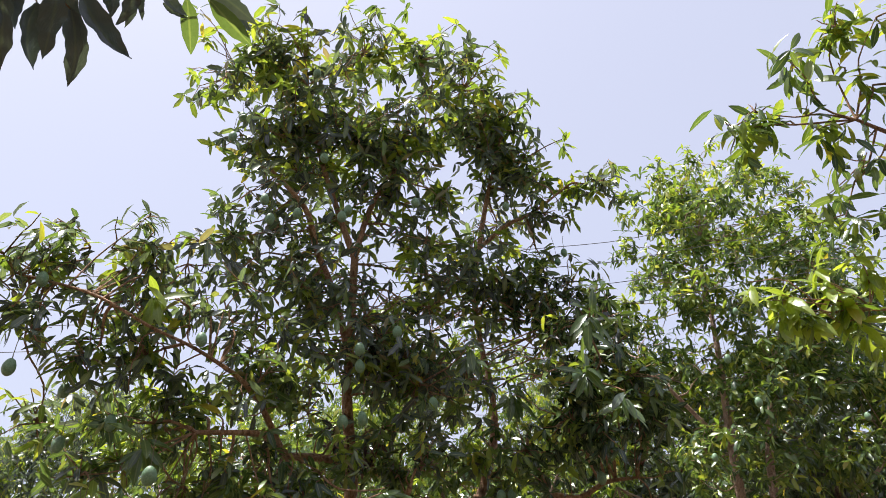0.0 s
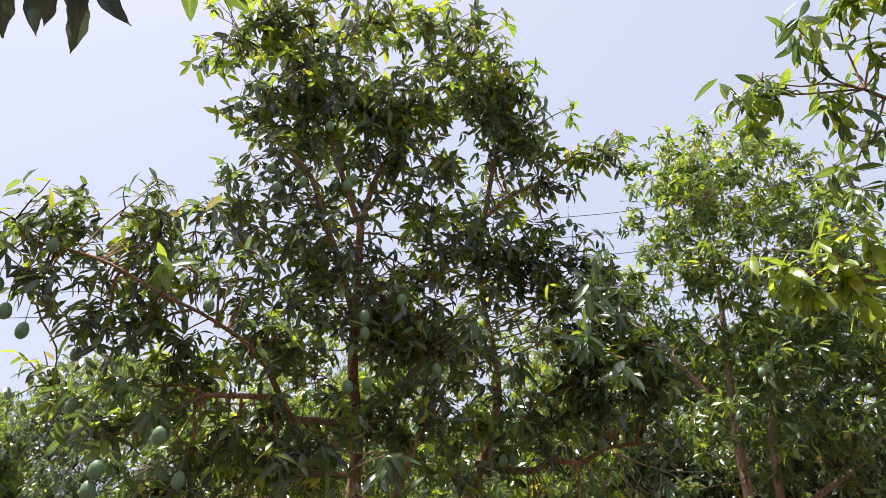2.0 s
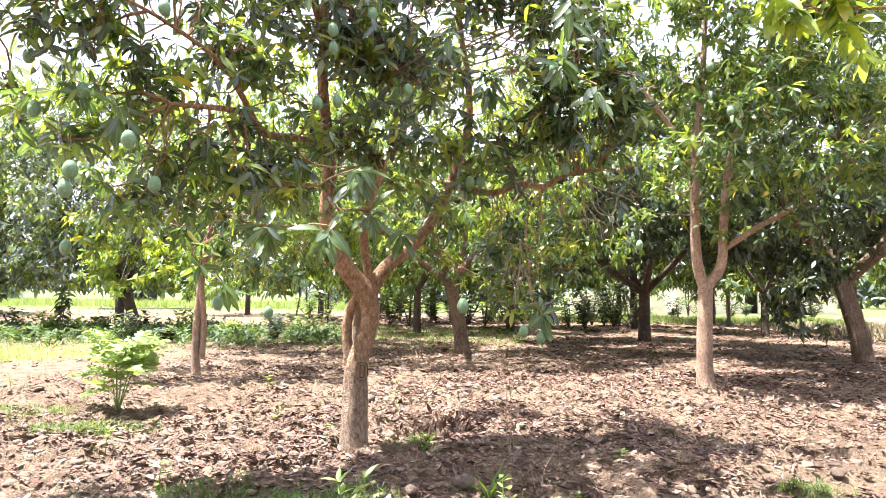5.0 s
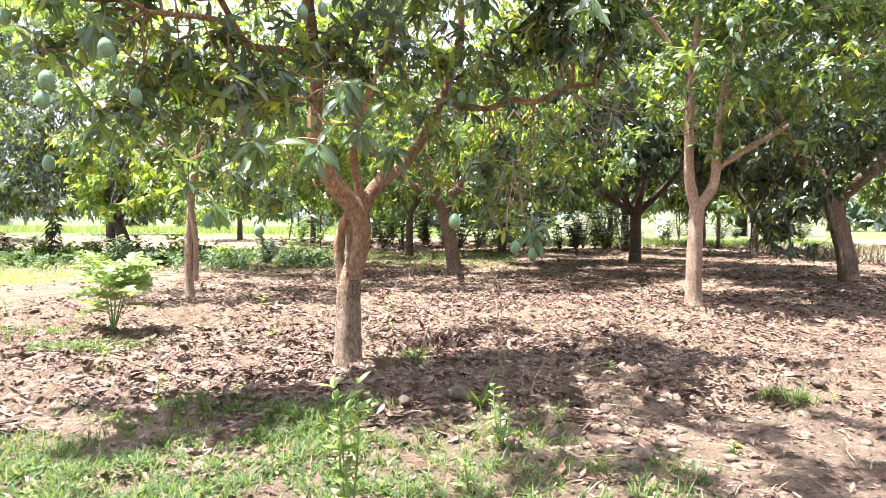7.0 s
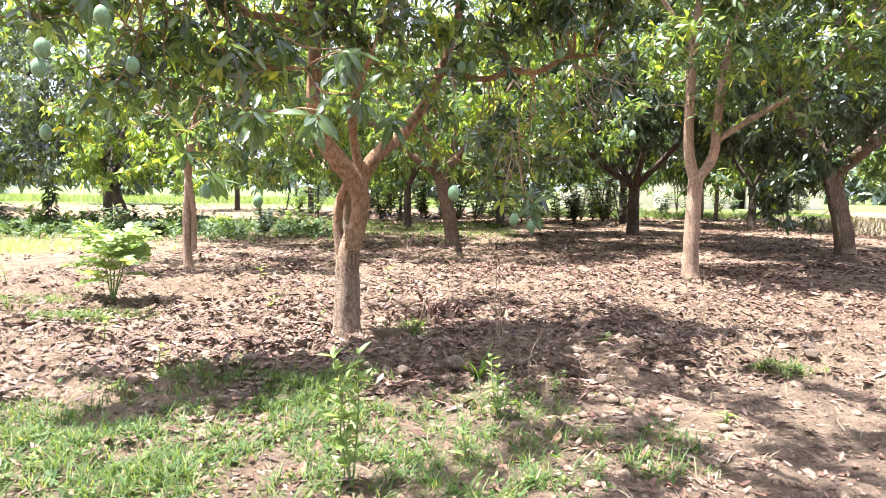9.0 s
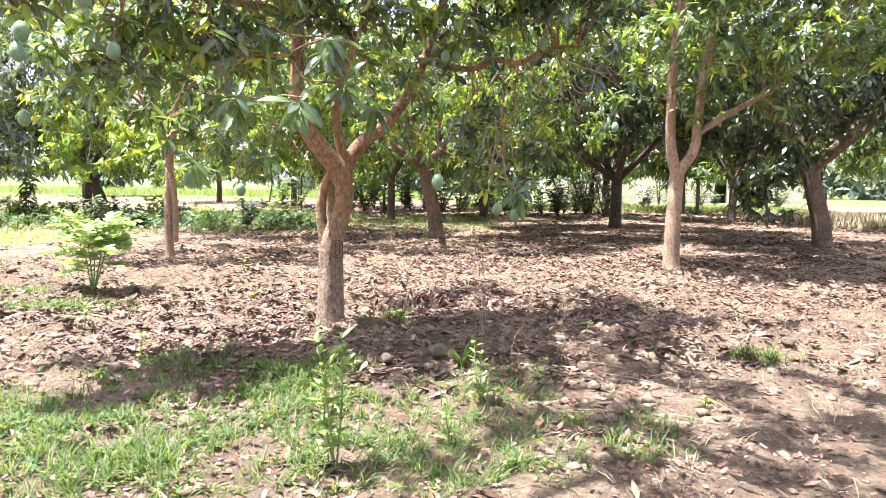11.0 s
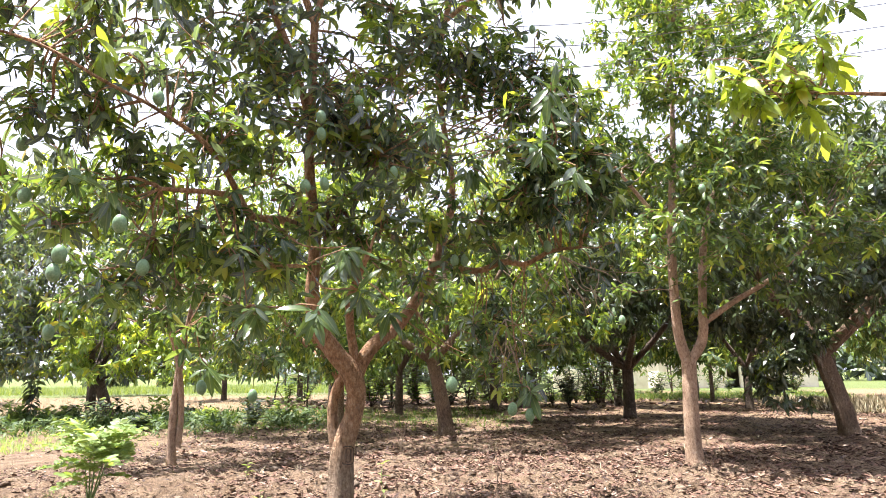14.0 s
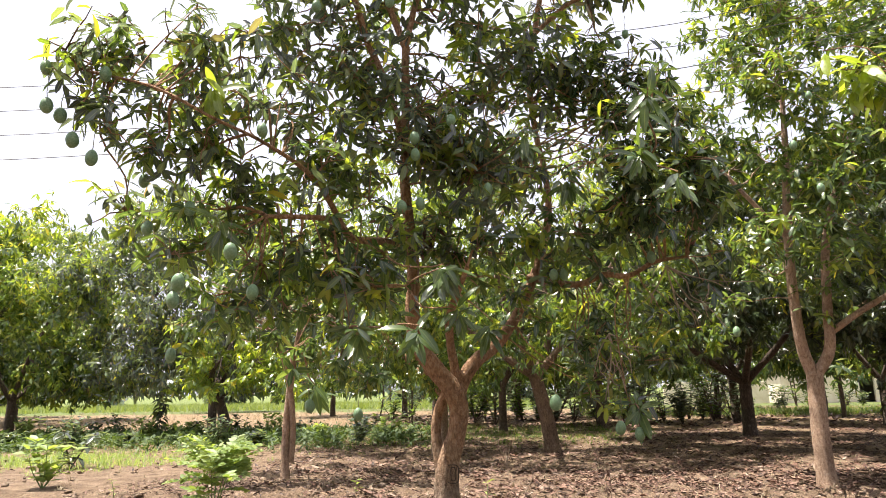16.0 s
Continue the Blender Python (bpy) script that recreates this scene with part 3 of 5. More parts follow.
main_limbs = [
    [(-1.28, 6.10, 5.20, 0.050), (-1.46, 6.00, 5.71, 0.042), (-1.71, 5.90, 6.52, 0.034), (-1.87, 5.70, 7.41, 0.02)],
    [(-1.28, 6.10, 5.20, 0.048), (-1.14, 6.20, 5.89, 0.040), (-0.86, 6.30, 6.51, 0.030), (-0.53, 6.50, 7.09, 0.018)],
    [(-1.32, 6.30, 4.15, 0.055), (-1.49, 6.10, 4.78, 0.050), (-1.66, 5.90, 5.23, 0.045), (-1.76, 5.70, 5.61, 0.038), (-2.12, 5.50, 6.01, 0.022)],
    [(-0.86, 6.56, 1.40, 0.060), (-0.80, 6.60, 1.68, 0.074), (-0.65, 6.67, 1.90, 0.072), (-0.42, 6.85, 2.10, 0.064), (-0.12, 7.00, 2.60, 0.052), (0.14, 7.10, 3.36, 0.046), (0.16, 7.10, 3.95, 0.043), (0.06, 7.10, 4.58, 0.040), (0.02, 7.10, 5.32, 0.052), (0.13, 7.10, 5.88, 0.045), (0.26, 7.00, 6.50, 0.034), (0.48, 6.90, 7.33, 0.018)],
    [(0.12, 7.10, 5.80, 0.036), (0.50, 7.00, 6.07, 0.032), (0.78, 6.90, 6.14, 0.027), (1.17, 6.80, 6.39, 0.016)],
    [(-0.87, 6.57, 1.50, 0.042), (-0.87, 6.57, 1.78, 0.047), (-0.91, 6.50, 2.10, 0.042), (-0.87, 6.30, 2.36, 0.040), (-0.66, 6.00, 2.76, 0.024)],
    [(-0.10, 7.02, 2.80, 0.040), (0.41, 6.90, 2.68, 0.034), (0.70, 6.80, 2.76, 0.031), (0.94, 6.70, 2.72, 0.028), (1.20, 6.60, 2.84, 0.022), (1.49, 6.50, 2.86, 0.014)],
    [(-1.27, 6.40, 2.90, 0.044), (-1.44, 6.10, 3.05, 0.037), (-1.71, 5.70, 3.02, 0.033), (-1.78, 5.20, 3.08, 0.026), (-2.15, 4.70, 3.00, 0.016)],
    [(-1.72, 5.55, 3.02, 0.028), (-1.86, 5.00, 3.39, 0.024), (-2.15, 4.60, 3.59, 0.019), (-2.40, 4.20, 3.66, 0.015), (-2.84, 4.10, 3.90, 0.014), (-3.4, 4.0, 4.05, 0.009)],
    [(-1.00, 6.58, 0.62, 0.075), (-1.045, 6.57, 0.92, 0.062), (-1.078, 6.57, 1.15, 0.050), (-1.055, 6.57, 1.38, 0.050), (-0.95, 6.57, 1.60, 0.056)],
]
main_limbs = [[(x, y, z, r * (0.78 if z > 3.5 else 1.0)) for x, y, z, r in k] for k in main_limbs]
crown_top = [(-2.8, 5.8, 7.8, 0.69), (-1.9, 5.6, 7.7, 0.66), (-1.3, 6.2, 8.4, 0.64), (-0.6, 6.5, 8.5, 0.70), (0.0, 6.6, 8.0, 0.64), (-2.3, 5.6, 6.7, 0.54),
             (-1.5, 5.8, 6.8, 0.69), (-0.7, 6.3, 7.1, 0.66), (0.2, 6.8, 7.4, 0.62), (0.8, 7.0, 7.3, 0.47), (1.3, 6.9, 6.6, 0.53), (1.6, 6.6, 6.4, 0.33), (0.5, 7.0, 6.6, 0.45), (-2.1, 5.5, 5.8, 0.38)]
crown_wing = [(-3.3, 4.2, 4.3, 0.41), (-2.7, 4.4, 4.5, 0.31), (-3.3, 4.2, 3.9, 0.35), (-2.9, 4.4, 4.0, 0.40), (-2.5, 4.8, 4.5, 0.43), (-2.3, 5.2, 5.0, 0.40),
              (-2.9, 4.3, 3.5, 0.34), (-2.6, 4.6, 3.6, 0.39), (-3.6, 5.0, 3.2, 0.33), (-2.9, 4.9, 3.2, 0.41), (-2.4, 5.0, 3.3, 0.46), (-2.0, 5.3, 3.6, 0.42)]
crown_middle = [(-1.8, 5.6, 4.9, 0.41), (-1.5, 5.6, 4.1, 0.50), (-1.1, 5.9, 4.4, 0.52), (-0.5, 6.3, 5.5, 0.52), (-0.5, 6.4, 4.7, 0.56), (0.1, 6.9, 4.8, 0.53),
                (-0.8, 6.0, 3.8, 0.51), (-0.1, 6.5, 3.9, 0.54), (0.7, 6.9, 4.8, 0.40), (0.9, 7.0, 5.5, 0.28), (-0.9, 6.2, 6.3, 0.41)]
crown_gap = [(-2.5, 4.9, 3.1, 0.42), (-2.0, 5.0, 2.8, 0.36), (-1.7, 5.4, 2.75, 0.34), (-2.3, 4.8, 2.35, 0.22), (-2.9, 4.6, 2.7, 0.30), (-3.5, 3.95, 4.2, 0.22), (-3.3, 3.95, 3.75, 0.22), (-3.15, 4.0, 3.6, 0.2), (-3.48, 4.0, 3.98, 0.24),
             (-2.6, 4.6, 4.0, 0.3), (-2.75, 4.5, 3.75, 0.28), (-2.3, 5.0, 4.1, 0.33), (-2.15, 5.2, 4.5, 0.33), (-1.95, 5.4, 4.2, 0.36)]
crown_sprays = [(0.70, 7.00, 2.17, 0.24), (1.04, 6.80, 1.86, 0.24), (0.40, 7.00, 1.98, 0.24), (1.26, 6.80, 2.33, 0.24), (1.68, 6.60, 2.59, 0.24), (1.95, 6.60, 2.93, 0.24), (-0.15, 6.80, 2.60, 0.24), (1.50, 6.40, 3.04, 0.24),
                (-1.38, 5.20, 2.47, 0.24), (-1.75, 5.50, 2.15, 0.24), (-2.18, 5.50, 2.00, 0.24), (-1.31, 5.30, 2.76, 0.24), (-2.22, 4.80, 2.63, 0.24), (-2.11, 5.00, 2.34, 0.24), (-1.78, 5.20, 2.60, 0.24), (-1.14, 5.40, 2.96, 0.24), (-2.34, 4.60, 2.23, 0.24)]
crown_fine = [(-3.04, 4.60, 3.43, 0.29), (-2.67, 4.50, 3.52, 0.29), (-2.40, 4.70, 3.45, 0.29), (-2.15, 4.90, 3.27, 0.29), (-1.90, 5.20, 3.62, 0.29), (-1.70, 5.30, 4.03, 0.29), (-2.10, 5.00, 3.91, 0.29), (-2.32, 4.60, 3.99, 0.29), (-1.76, 5.20, 3.00, 0.29), (-1.51, 5.50, 3.33, 0.29), (-2.49, 4.90, 2.43, 0.29), (-2.18, 5.10, 2.64, 0.29), (-1.85, 5.40, 2.54, 0.29), (-2.76, 4.80, 2.83, 0.29), (-1.59, 5.50, 2.71, 0.29), (-1.43, 5.50, 3.88, 0.29), (-1.99, 4.90, 4.33, 0.29), (-1.65, 5.40, 4.53, 0.29)]
crown_shade = [(0.58, 7.00, 1.74, 0.22), (0.51, 7.00, 1.55, 0.22), (0.73, 6.90, 1.67, 0.22), (0.86, 6.80, 1.78, 0.22), (0.41, 7.20, 1.75, 0.22)]
crown_inner = [(-1.14, 6.00, 2.59, 0.22), (-1.31, 6.00, 2.97, 0.22), (-1.00, 6.10, 3.05, 0.22), (-1.39, 5.90, 2.74, 0.22), (-0.79, 6.20, 2.91, 0.22), (-0.57, 6.30, 2.71, 0.22), (-0.36, 6.50, 2.98, 0.22), (-0.88, 6.10, 2.61, 0.22), (-1.57, 5.80, 2.71, 0.22), (-0.25, 6.60, 2.58, 0.22), (0.17, 6.70, 2.72, 0.22), (0.57, 6.60, 2.88, 0.22)]
crown_right = [(0.9, 6.6, 4.5, 0.34), (1.3, 6.5, 4.6, 0.34), (1.1, 6.7, 4.85, 0.24), (1.5, 6.4, 4.2, 0.34), (1.7, 6.4, 3.8, 0.3), (1.2, 6.0, 4.3, 0.41), (0.9, 6.1, 3.9, 0.40), (1.4, 6.0, 3.7, 0.46), (1.1, 6.1, 3.3, 0.45), (1.6, 6.2, 3.4, 0.35)]
crown_low = [(-1.5, 5.6, 2.5, 0.31), 
             (-1.5, 4.9, 2.1, 0.18), (-0.1, 6.5, 2.3, 0.20), (0.4, 6.8, 2.1, 0.24), (0.6, 6.9, 2.4, 0.24), (0.1, 6.6, 3.2, 0.38),
             (-0.5, 6.2, 3.1, 0.40), (0.9, 6.5, 3.3, 0.42), (-0.6, 6.0, 3.7, 0.45), (-1.8, 5.0, 3.5, 0.40)]
def infill(rng, clumps, n, reach, r):
    """Smaller clumps between neighbouring ones."""
    c = np.array(clumps)
    out = []
    while len(out) < n:
        i, j = rng.integers(0, len(c), 2)
        if i != j and np.linalg.norm(c[i, :3] - c[j, :3]) < reach:
            out.append((*(c[i, :3] * 0.5 + c[j, :3] * 0.5 + rng.normal(0, 0.12, 3)), r * rng.uniform(0.7, 1.3)))
    return out


rng = np.random.default_rng(10)
big_crown = crown_top + crown_middle + crown_right + crown_low
big_crown += infill(rng, big_crown, 20, 1.25, 0.34) + infill(rng, crown_middle + crown_right, 12, 1.1, 0.32) + infill(rng, [c for c in big_crown if c[2] > 4.6], 22, 1.2, 0.34)
crown_side = [(-2.27, 6.00, 6.41, 0.30), (-2.45, 5.80, 6.68, 0.30), (-2.28, 5.80, 5.80, 0.26), (-2.04, 6.20, 6.21, 0.20), (-1.65, 6.20, 6.51, 0.20), (-1.39, 6.40, 6.30, 0.20), (-0.86, 6.60, 6.75, 0.20), (-0.45, 6.80, 6.51, 0.20), (-1.86, 6.20, 5.64, 0.20), (-2.11, 5.80, 5.35, 0.28), (-2.38, 5.40, 5.13, 0.25), (-0.33, 7.00, 5.87, 0.30), (-0.74, 6.80, 5.70, 0.28), (0.46, 7.00, 6.96, 0.30), (0.88, 6.90, 6.67, 0.28), (1.42, 6.80, 6.48, 0.26), (0.95, 6.80, 6.08, 0.26), (0.37, 6.90, 5.77, 0.22), (-1.39, 6.60, 5.24, 0.26), (-0.99, 6.70, 4.97, 0.28), (-0.61, 6.90, 5.43, 0.26), (-0.73, 6.70, 4.75, 0.26)]
crown_tufts = [(-3.41, 4.40, 4.72, 0.17), (-3.15, 4.40, 4.48, 0.17), (-2.84, 4.60, 4.89, 0.17), (-2.68, 4.60, 4.57, 0.20), (-2.48, 4.90, 4.79, 0.20), (-2.46, 5.20, 5.35, 0.18), (-3.42, 4.30, 4.29, 0.20), (-2.87, 4.50, 4.31, 0.20)]
crown_dim = [(-2.15, 5.80, 4.07, 0.26), (-1.81, 5.90, 3.80, 0.26), (-1.75, 6.10, 4.54, 0.24), (-1.23, 6.20, 3.15, 0.26), (-0.80, 6.30, 3.00, 0.26), (-0.97, 6.30, 3.38, 0.24), (-0.21, 6.80, 3.24, 0.22), (0.12, 6.80, 3.00, 0.22)]
crown_heart = [(-1.9, 6.0, 5.2, 0.36), (-1.55, 6.1, 5.7, 0.36), (-1.1, 6.2, 5.5, 0.38), (-0.75, 6.3, 6.0, 0.38), (-1.25, 6.1, 6.1, 0.34), (-0.35, 6.5, 6.2, 0.36), (-1.7, 6.0, 4.7, 0.36), (-1.2, 6.3, 4.9, 0.36), (-0.5, 6.4, 5.1, 0.36), (-1.9, 5.8, 6.2, 0.32), (0.0, 6.7, 5.6, 0.34), (0.3, 6.8, 5.2, 0.34), (-0.9, 6.2, 6.7, 0.34), (-2.2, 5.5, 4.9, 0.32)]
big_crown += crown_side + crown_tufts + crown_dim + crown_heart
big_crown += [(x, y, z, r * 0.85) for x, y, z, r in crown_wing + crown_gap + crown_sprays + crown_fine + crown_inner + crown_shade + [(0.8, 6.3, 1.42, 0.30)]]
big_crown += envelope(rng, (-0.1, 7.7, 4.8), (1.7, 1.2, 1.4), 9, 0.42, -1) + envelope(rng, (-0.7, 7.2, 7.0), (1.8, 1.2, 1.2), 5, 0.45, -1)
big_crown = open_to_sun(big_crown, [(-1.05, 6.45, 1.8), (-0.95, 6.5, 1.3), (-1.0, 6.5, 0.7), (-1.2, 6.4, 2.3)])
big_crown = [c for c in big_crown if c[2] < 4.6] + open_to_sun([c for c in big_crown if c[2] >= 4.6], [(3.1, 6.9, 0), (3.6, 7.0, 0), (4.1, 7.0, 0)], 0.55)
big_tree = mango_tree((-0.98, 6.57, 0), "large mango tree with twisted grey-brown trunk and dense dark leaves", main_trunk, main_limbs,
                      big_crown, 11, BARK, LEAF_OLD, 165, 0.150, 6, BLADE_MASS, share_young=0.3, sides=36, twig_share=0.8, droop=0.45, lumps=0.11, grow=0.5, fuzz=1.6,
                      greener=lambda p: np.clip((4.0 - p[:, 2]) / 1.3, 0.12, 0.75),
                      # right lower crown takes the dark leaf colour in place of its shade
                      shadier=lambda p: np.clip((p[:, 0] - 0.2) / 0.8, 0, 0.85) * (p[:, 2] < 5) * (p[:, 2] > 1.9),
                      sparse=lambda p: 1 - 0.34 * np.exp(-((p[:, 2] - 4.9) / 1.3) ** 4) * (p[:, 0] > -2.4))

# ---- the tree beside it with the pale forked trunk ----
rng = np.random.default_rng(21)
pale_trunk = [(4.39, 11.4, -0.08, 0.150), (4.38, 11.4, 0.6, 0.130), (4.40, 11.4, 1.2, 0.125), (4.42, 11.4, 1.75, 0.120)]
pale_limbs = [
    [(4.42, 11.4, 1.65, 0.10), (4.28, 11.4, 2.2, 0.09), (4.25, 11.4, 3.0, 0.08), (4.3, 11.4, 4.2, 0.07), (4.5, 11.5, 6.0, 0.05), (4.6, 11.5, 8.2, 0.02)],
    [(4.42, 11.4, 1.70, 0.09), (4.68, 11.35, 2.15, 0.085), (4.72, 11.3, 2.9, 0.075), (4.9, 11.3, 4.2, 0.06), (5.6, 11.2, 6.2, 0.03)],
    [(4.70, 11.33, 2.4, 0.055), (5.2, 11.2, 2.75, 0.05), (5.9, 11.0, 3.2, 0.04), (6.6, 10.8, 3.9, 0.02)],
    [(4.3, 11.4, 4.0, 0.05), (3.6, 11.2, 4.8, 0.035), (2.9, 11.0, 5.6, 0.02)],
]
pale_crown = envelope(rng, (5.0, 11.5, 7.0), (2.4, 2.0, 2.8), 66, 0.62, -0.9) + envelope(rng, (5.5, 11.3, 4.3), (3.2, 2.2, 1.6), 46, 0.55, -1)
pale_crown += [(3.24, 11.20, 9.13, 0.50), (4.06, 11.30, 9.72, 0.50), (5.01, 11.50, 10.10, 0.50), (5.80, 11.50, 9.90, 0.50), (6.64, 11.50, 9.55, 0.50), (2.72, 11.00, 8.11, 0.50), (4.32, 11.00, 9.07, 0.50), (5.16, 11.00, 8.88, 0.50), (3.54, 11.00, 8.45, 0.50), (6.66, 11.00, 8.39, 0.50), (5.87, 10.90, 8.38, 0.50)]
pale_crown = open_to_sun(pale_crown, [(4.4, 11.3, 0.4), (4.4, 11.3, 1.0), (4.4, 11.3, 1.7), (4.3, 11.3, 2.4)], 0.75)
pale_crown += [(4.2, 10.8, 3.75, 0.34), (4.75, 10.7, 4.1, 0.36), (3.8, 10.9, 4.2, 0.38), (4.4, 10.6, 4.7, 0.4), (5.2, 10.7, 3.9, 0.36), (3.5, 10.9, 3.5, 0.34), (5.0, 10.7, 4.9, 0.42), (3.9, 10.8, 5.2, 0.42), (4.6, 10.8, 5.6, 0.45), (5.6, 10.6, 3.4, 0.32), (3.1, 10.9, 3.0, 0.3)]
pale_tree = mango_tree((4.39, 11.4, 0), "mango tree with pale pinkish forked trunk and bright green crown", pale_trunk, pale_limbs, pale_crown, 22,
                       BARK_PINK, LEAF_MID, 72, 0.185, 7, BLADE_MASS, share_young=0.35, sides=24, droop=0.5, fuzz=1.45)

# ---- slender tree with two thin stems ----
slim_trunk = [(-4.88, 12.3, -0.08, 0.085), (-4.90, 12.3, 0.7, 0.075), (-4.86, 12.3, 1.5, 0.07), (-4.75, 12.2, 2.3, 0.06)]
slim_limbs = [[(-4.78, 12.3, 0.3, 0.06), (-4.76, 12.3, 1.0, 0.055), (-4.85, 12.2, 1.9, 0.05), (-5.1, 12.0, 2.8, 0.03)],
              [(-4.75, 12.2, 2.2, 0.05), (-4.5, 12.0, 3.2, 0.04), (-4.2, 11.8, 4.2, 0.02)]]
slim_crown = envelope(np.random.default_rng(31), (-5.2, 12.4, 3.7), (2.6, 2.1, 1.4), 40, 0.45) + [(-3.65, 11.50, 2.04, 0.42), (-4.25, 11.80, 2.35, 0.42), (-4.83, 11.50, 2.81, 0.42), (-3.34, 11.50, 2.83, 0.42), (-5.31, 11.50, 3.29, 0.42), (-4.02, 11.50, 3.60, 0.42), (-3.19, 12.00, 1.86, 0.42), (-4.50, 11.50, 4.17, 0.42), (-3.32, 11.50, 4.37, 0.42)]
mango_tree((-4.88, 12.3, 0), "slender young mango tree with two thin reddish stems", slim_trunk, slim_limbs, slim_crown, 32, BARK_PINK, LEAF_MID, 60, 0.22, 8,
           BLADE_FINE, 0.22, 0.3, sides=12)

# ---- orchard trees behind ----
orchard_tree((0.26, 17.6, 0), 41, 6, 0.195, (-0.3, 16.0, 4.7), (4.7, 3.2, 3.3), "mango tree with forked trunk, bark coloured brown for the shade", 104, 0.74, 1.95, BARK_SHADED, LEAF_MID, -0.8, density=40, length=0.20, share_young=0.6, lean=(-0.38, 0.0), skirt=2.5)
orchard_tree((-2.9, 19.6, 0), 47, 6, 0.16, (-4.2, 19.3, 5.1), (4.0, 3.3, 3.7), "mango tree with sunlit green crown behind the big tree", 84, 0.78, 1.5, BARK, LEAF_MID, -1, density=36, length=0.22, share_young=0.5)
orchard_tree((6.72, 23.1, 0), 42, 6, 0.20, (5.6, 20.6, 5.2), (5.0, 4.6, 3.0), "mango tree with low dense crown coloured dark for shade", 120, 1.0, 1.7, leaf=LEAF_DEEP_SHADE, low=-0.75, share_young=0.08, density=46, skirt=2.6)
orchard_tree((9.98, 16.0, 0), 43, 7, 0.22, (9.9, 15.4, 5.1), (4.2, 3.2, 3.0), "broad mango tree with low hanging crown coloured dark for shade", 92, 0.9, 1.95, BARK_SHADED, LEAF_DEEP_SHADE, low=-0.7, share_young=0.08, lean=(-0.5, 0.0), density=44, length=0.23, skirt=2.9,
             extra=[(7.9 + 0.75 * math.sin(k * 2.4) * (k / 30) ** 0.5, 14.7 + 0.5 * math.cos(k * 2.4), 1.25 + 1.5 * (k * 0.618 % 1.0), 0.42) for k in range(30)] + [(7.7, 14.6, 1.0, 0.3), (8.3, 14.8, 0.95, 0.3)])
orchard_tree((-11.5, 23.5, 0), 44, 7, 0.20, (-10.9, 21.8, 2.55), (2.1, 1.2, 0.9), "leaning mango tree with bright young leaves", 26, 0.55, 1.5, leaf=LEAF_NEW, low=-0.9, lean=(-0.5, 0.0), share_young=2.0)
# bright yellow-green leaf colour stands in for sun through this crown
orchard_tree((14.4, 34.5, 0), 48, 5, 0.10, (14.6, 34.5, 3.9), (2.6, 2.0, 1.8), "slim mango tree with sunlit yellow-green leaves", 26, 0.7, 1.9, leaf=LEAF_NEW, low=-0.8, skirt=2.6)
# share of yellow-green leaves raised to lighten the crown like sun
orchard_tree((-12.9, 24.9, 0), 45, 6, 0.17, (-14.3, 25.8, 5.9), (5.4, 4.6, 4.1), "tall dark-stemmed mango tree with bluish green crown", 120, 0.95, 1.9, low=-1, density=40, skirt=1.95, share_young=0.25)
far_tree = orchard_tree((13.1, 27.7, 0), 46, 6, 0.16, (13.1, 27.7, 4.9), (3.4, 3.4, 2.6), "mango tree in the far orchard row", 54, 0.95, 1.7, low=-0.75, density=24, length=0.38, count=7, skirt=2.1, leaf=LEAF_MID)
# last six trees are unseen, added round the viewer to cut sky fill light
FAR_AND_UNSEEN_ROWS = ((-14, 44, 0.5, 1.1), (-5.2, 33, 1.9, 1.05), (-1.2, 37, 1.2, 1.1), (2.5, 29, 4.0, 1.1), (11.3, 45, 0.3, 1.1),
                      (20, 33, 5.0, 1.2), (23, 45, 2.2, 1.0), (-6, 54, 4.4, 1.1), (5, 40, 0.9, 1.1), (30, 40, 2.7, 1.1), (-28, 56, 1.1, 1.2), (17, 21, 3.6, 1.2)) + ((-43, 47, 0.2, 1.3), (-1.5, 26.5, 0.6, 1.0), (8.5, 31, 1.5, 1.15), (14.5, 37, 4.7, 1.1), (-8.2, 40, 2.6, 1.1), (26, 30, 3.9, 1.2)) + ((-8, -8, 0.7, 1.2), (0.5, -7.5, 2.9, 1.25), (8, -7, 4.1, 1.2), (11.5, 2.5, 5.5, 1.15), (-15, -5, 1.4, 1.2), (16, -4, 3.3, 1.2))
# many yellow-green leaves here imitate sunlit foliage by colour
low_tree = orchard_tree((-20.6, 23.5, 0), 49, 6, 0.17, (-20.6, 23.5, 4.8), (4.0, 4.0, 3.4), "full-crowned bluish green mango tree of the far row", 90, 0.95, 1.5, low=-1, density=31, length=0.30, count=7, skirt=1.6, group="far orchard rows", leaf=LEAF_MID, share_young=0.55)
LOW_ROWS = ((-33.5, 38.5, 2.0, 1.75), (-27, 24, 4.4, 1.15))
for x, y, turn, s in LOW_ROWS:
    copy_thing(low_tree, Matrix.Translation((x, y, 0)) @ Matrix.Rotation(turn, 4, "Z") @ Matrix.Scale(s, 4))
for x, y, turn, s in FAR_AND_UNSEEN_ROWS:
    copy_thing(far_tree, Matrix.Translation((x, y, 0)) @ Matrix.Rotation(turn, 4, "Z") @ Matrix.Scale(s, 4))

# ---- trees near the viewer, of which only boughs show ----
bough_r = [(2.20, 3.80, 5.02, 0.22), (2.52, 3.70, 5.42, 0.22), (2.89, 3.60, 5.65, 0.22), (3.05, 3.70, 5.14, 0.22), (2.67, 3.90, 4.90, 0.22), (3.03, 4.00, 4.63, 0.22), (2.77, 4.10, 4.26, 0.22), (1.99, 3.80, 4.87, 0.22), (3.14, 3.50, 5.63, 0.22)]
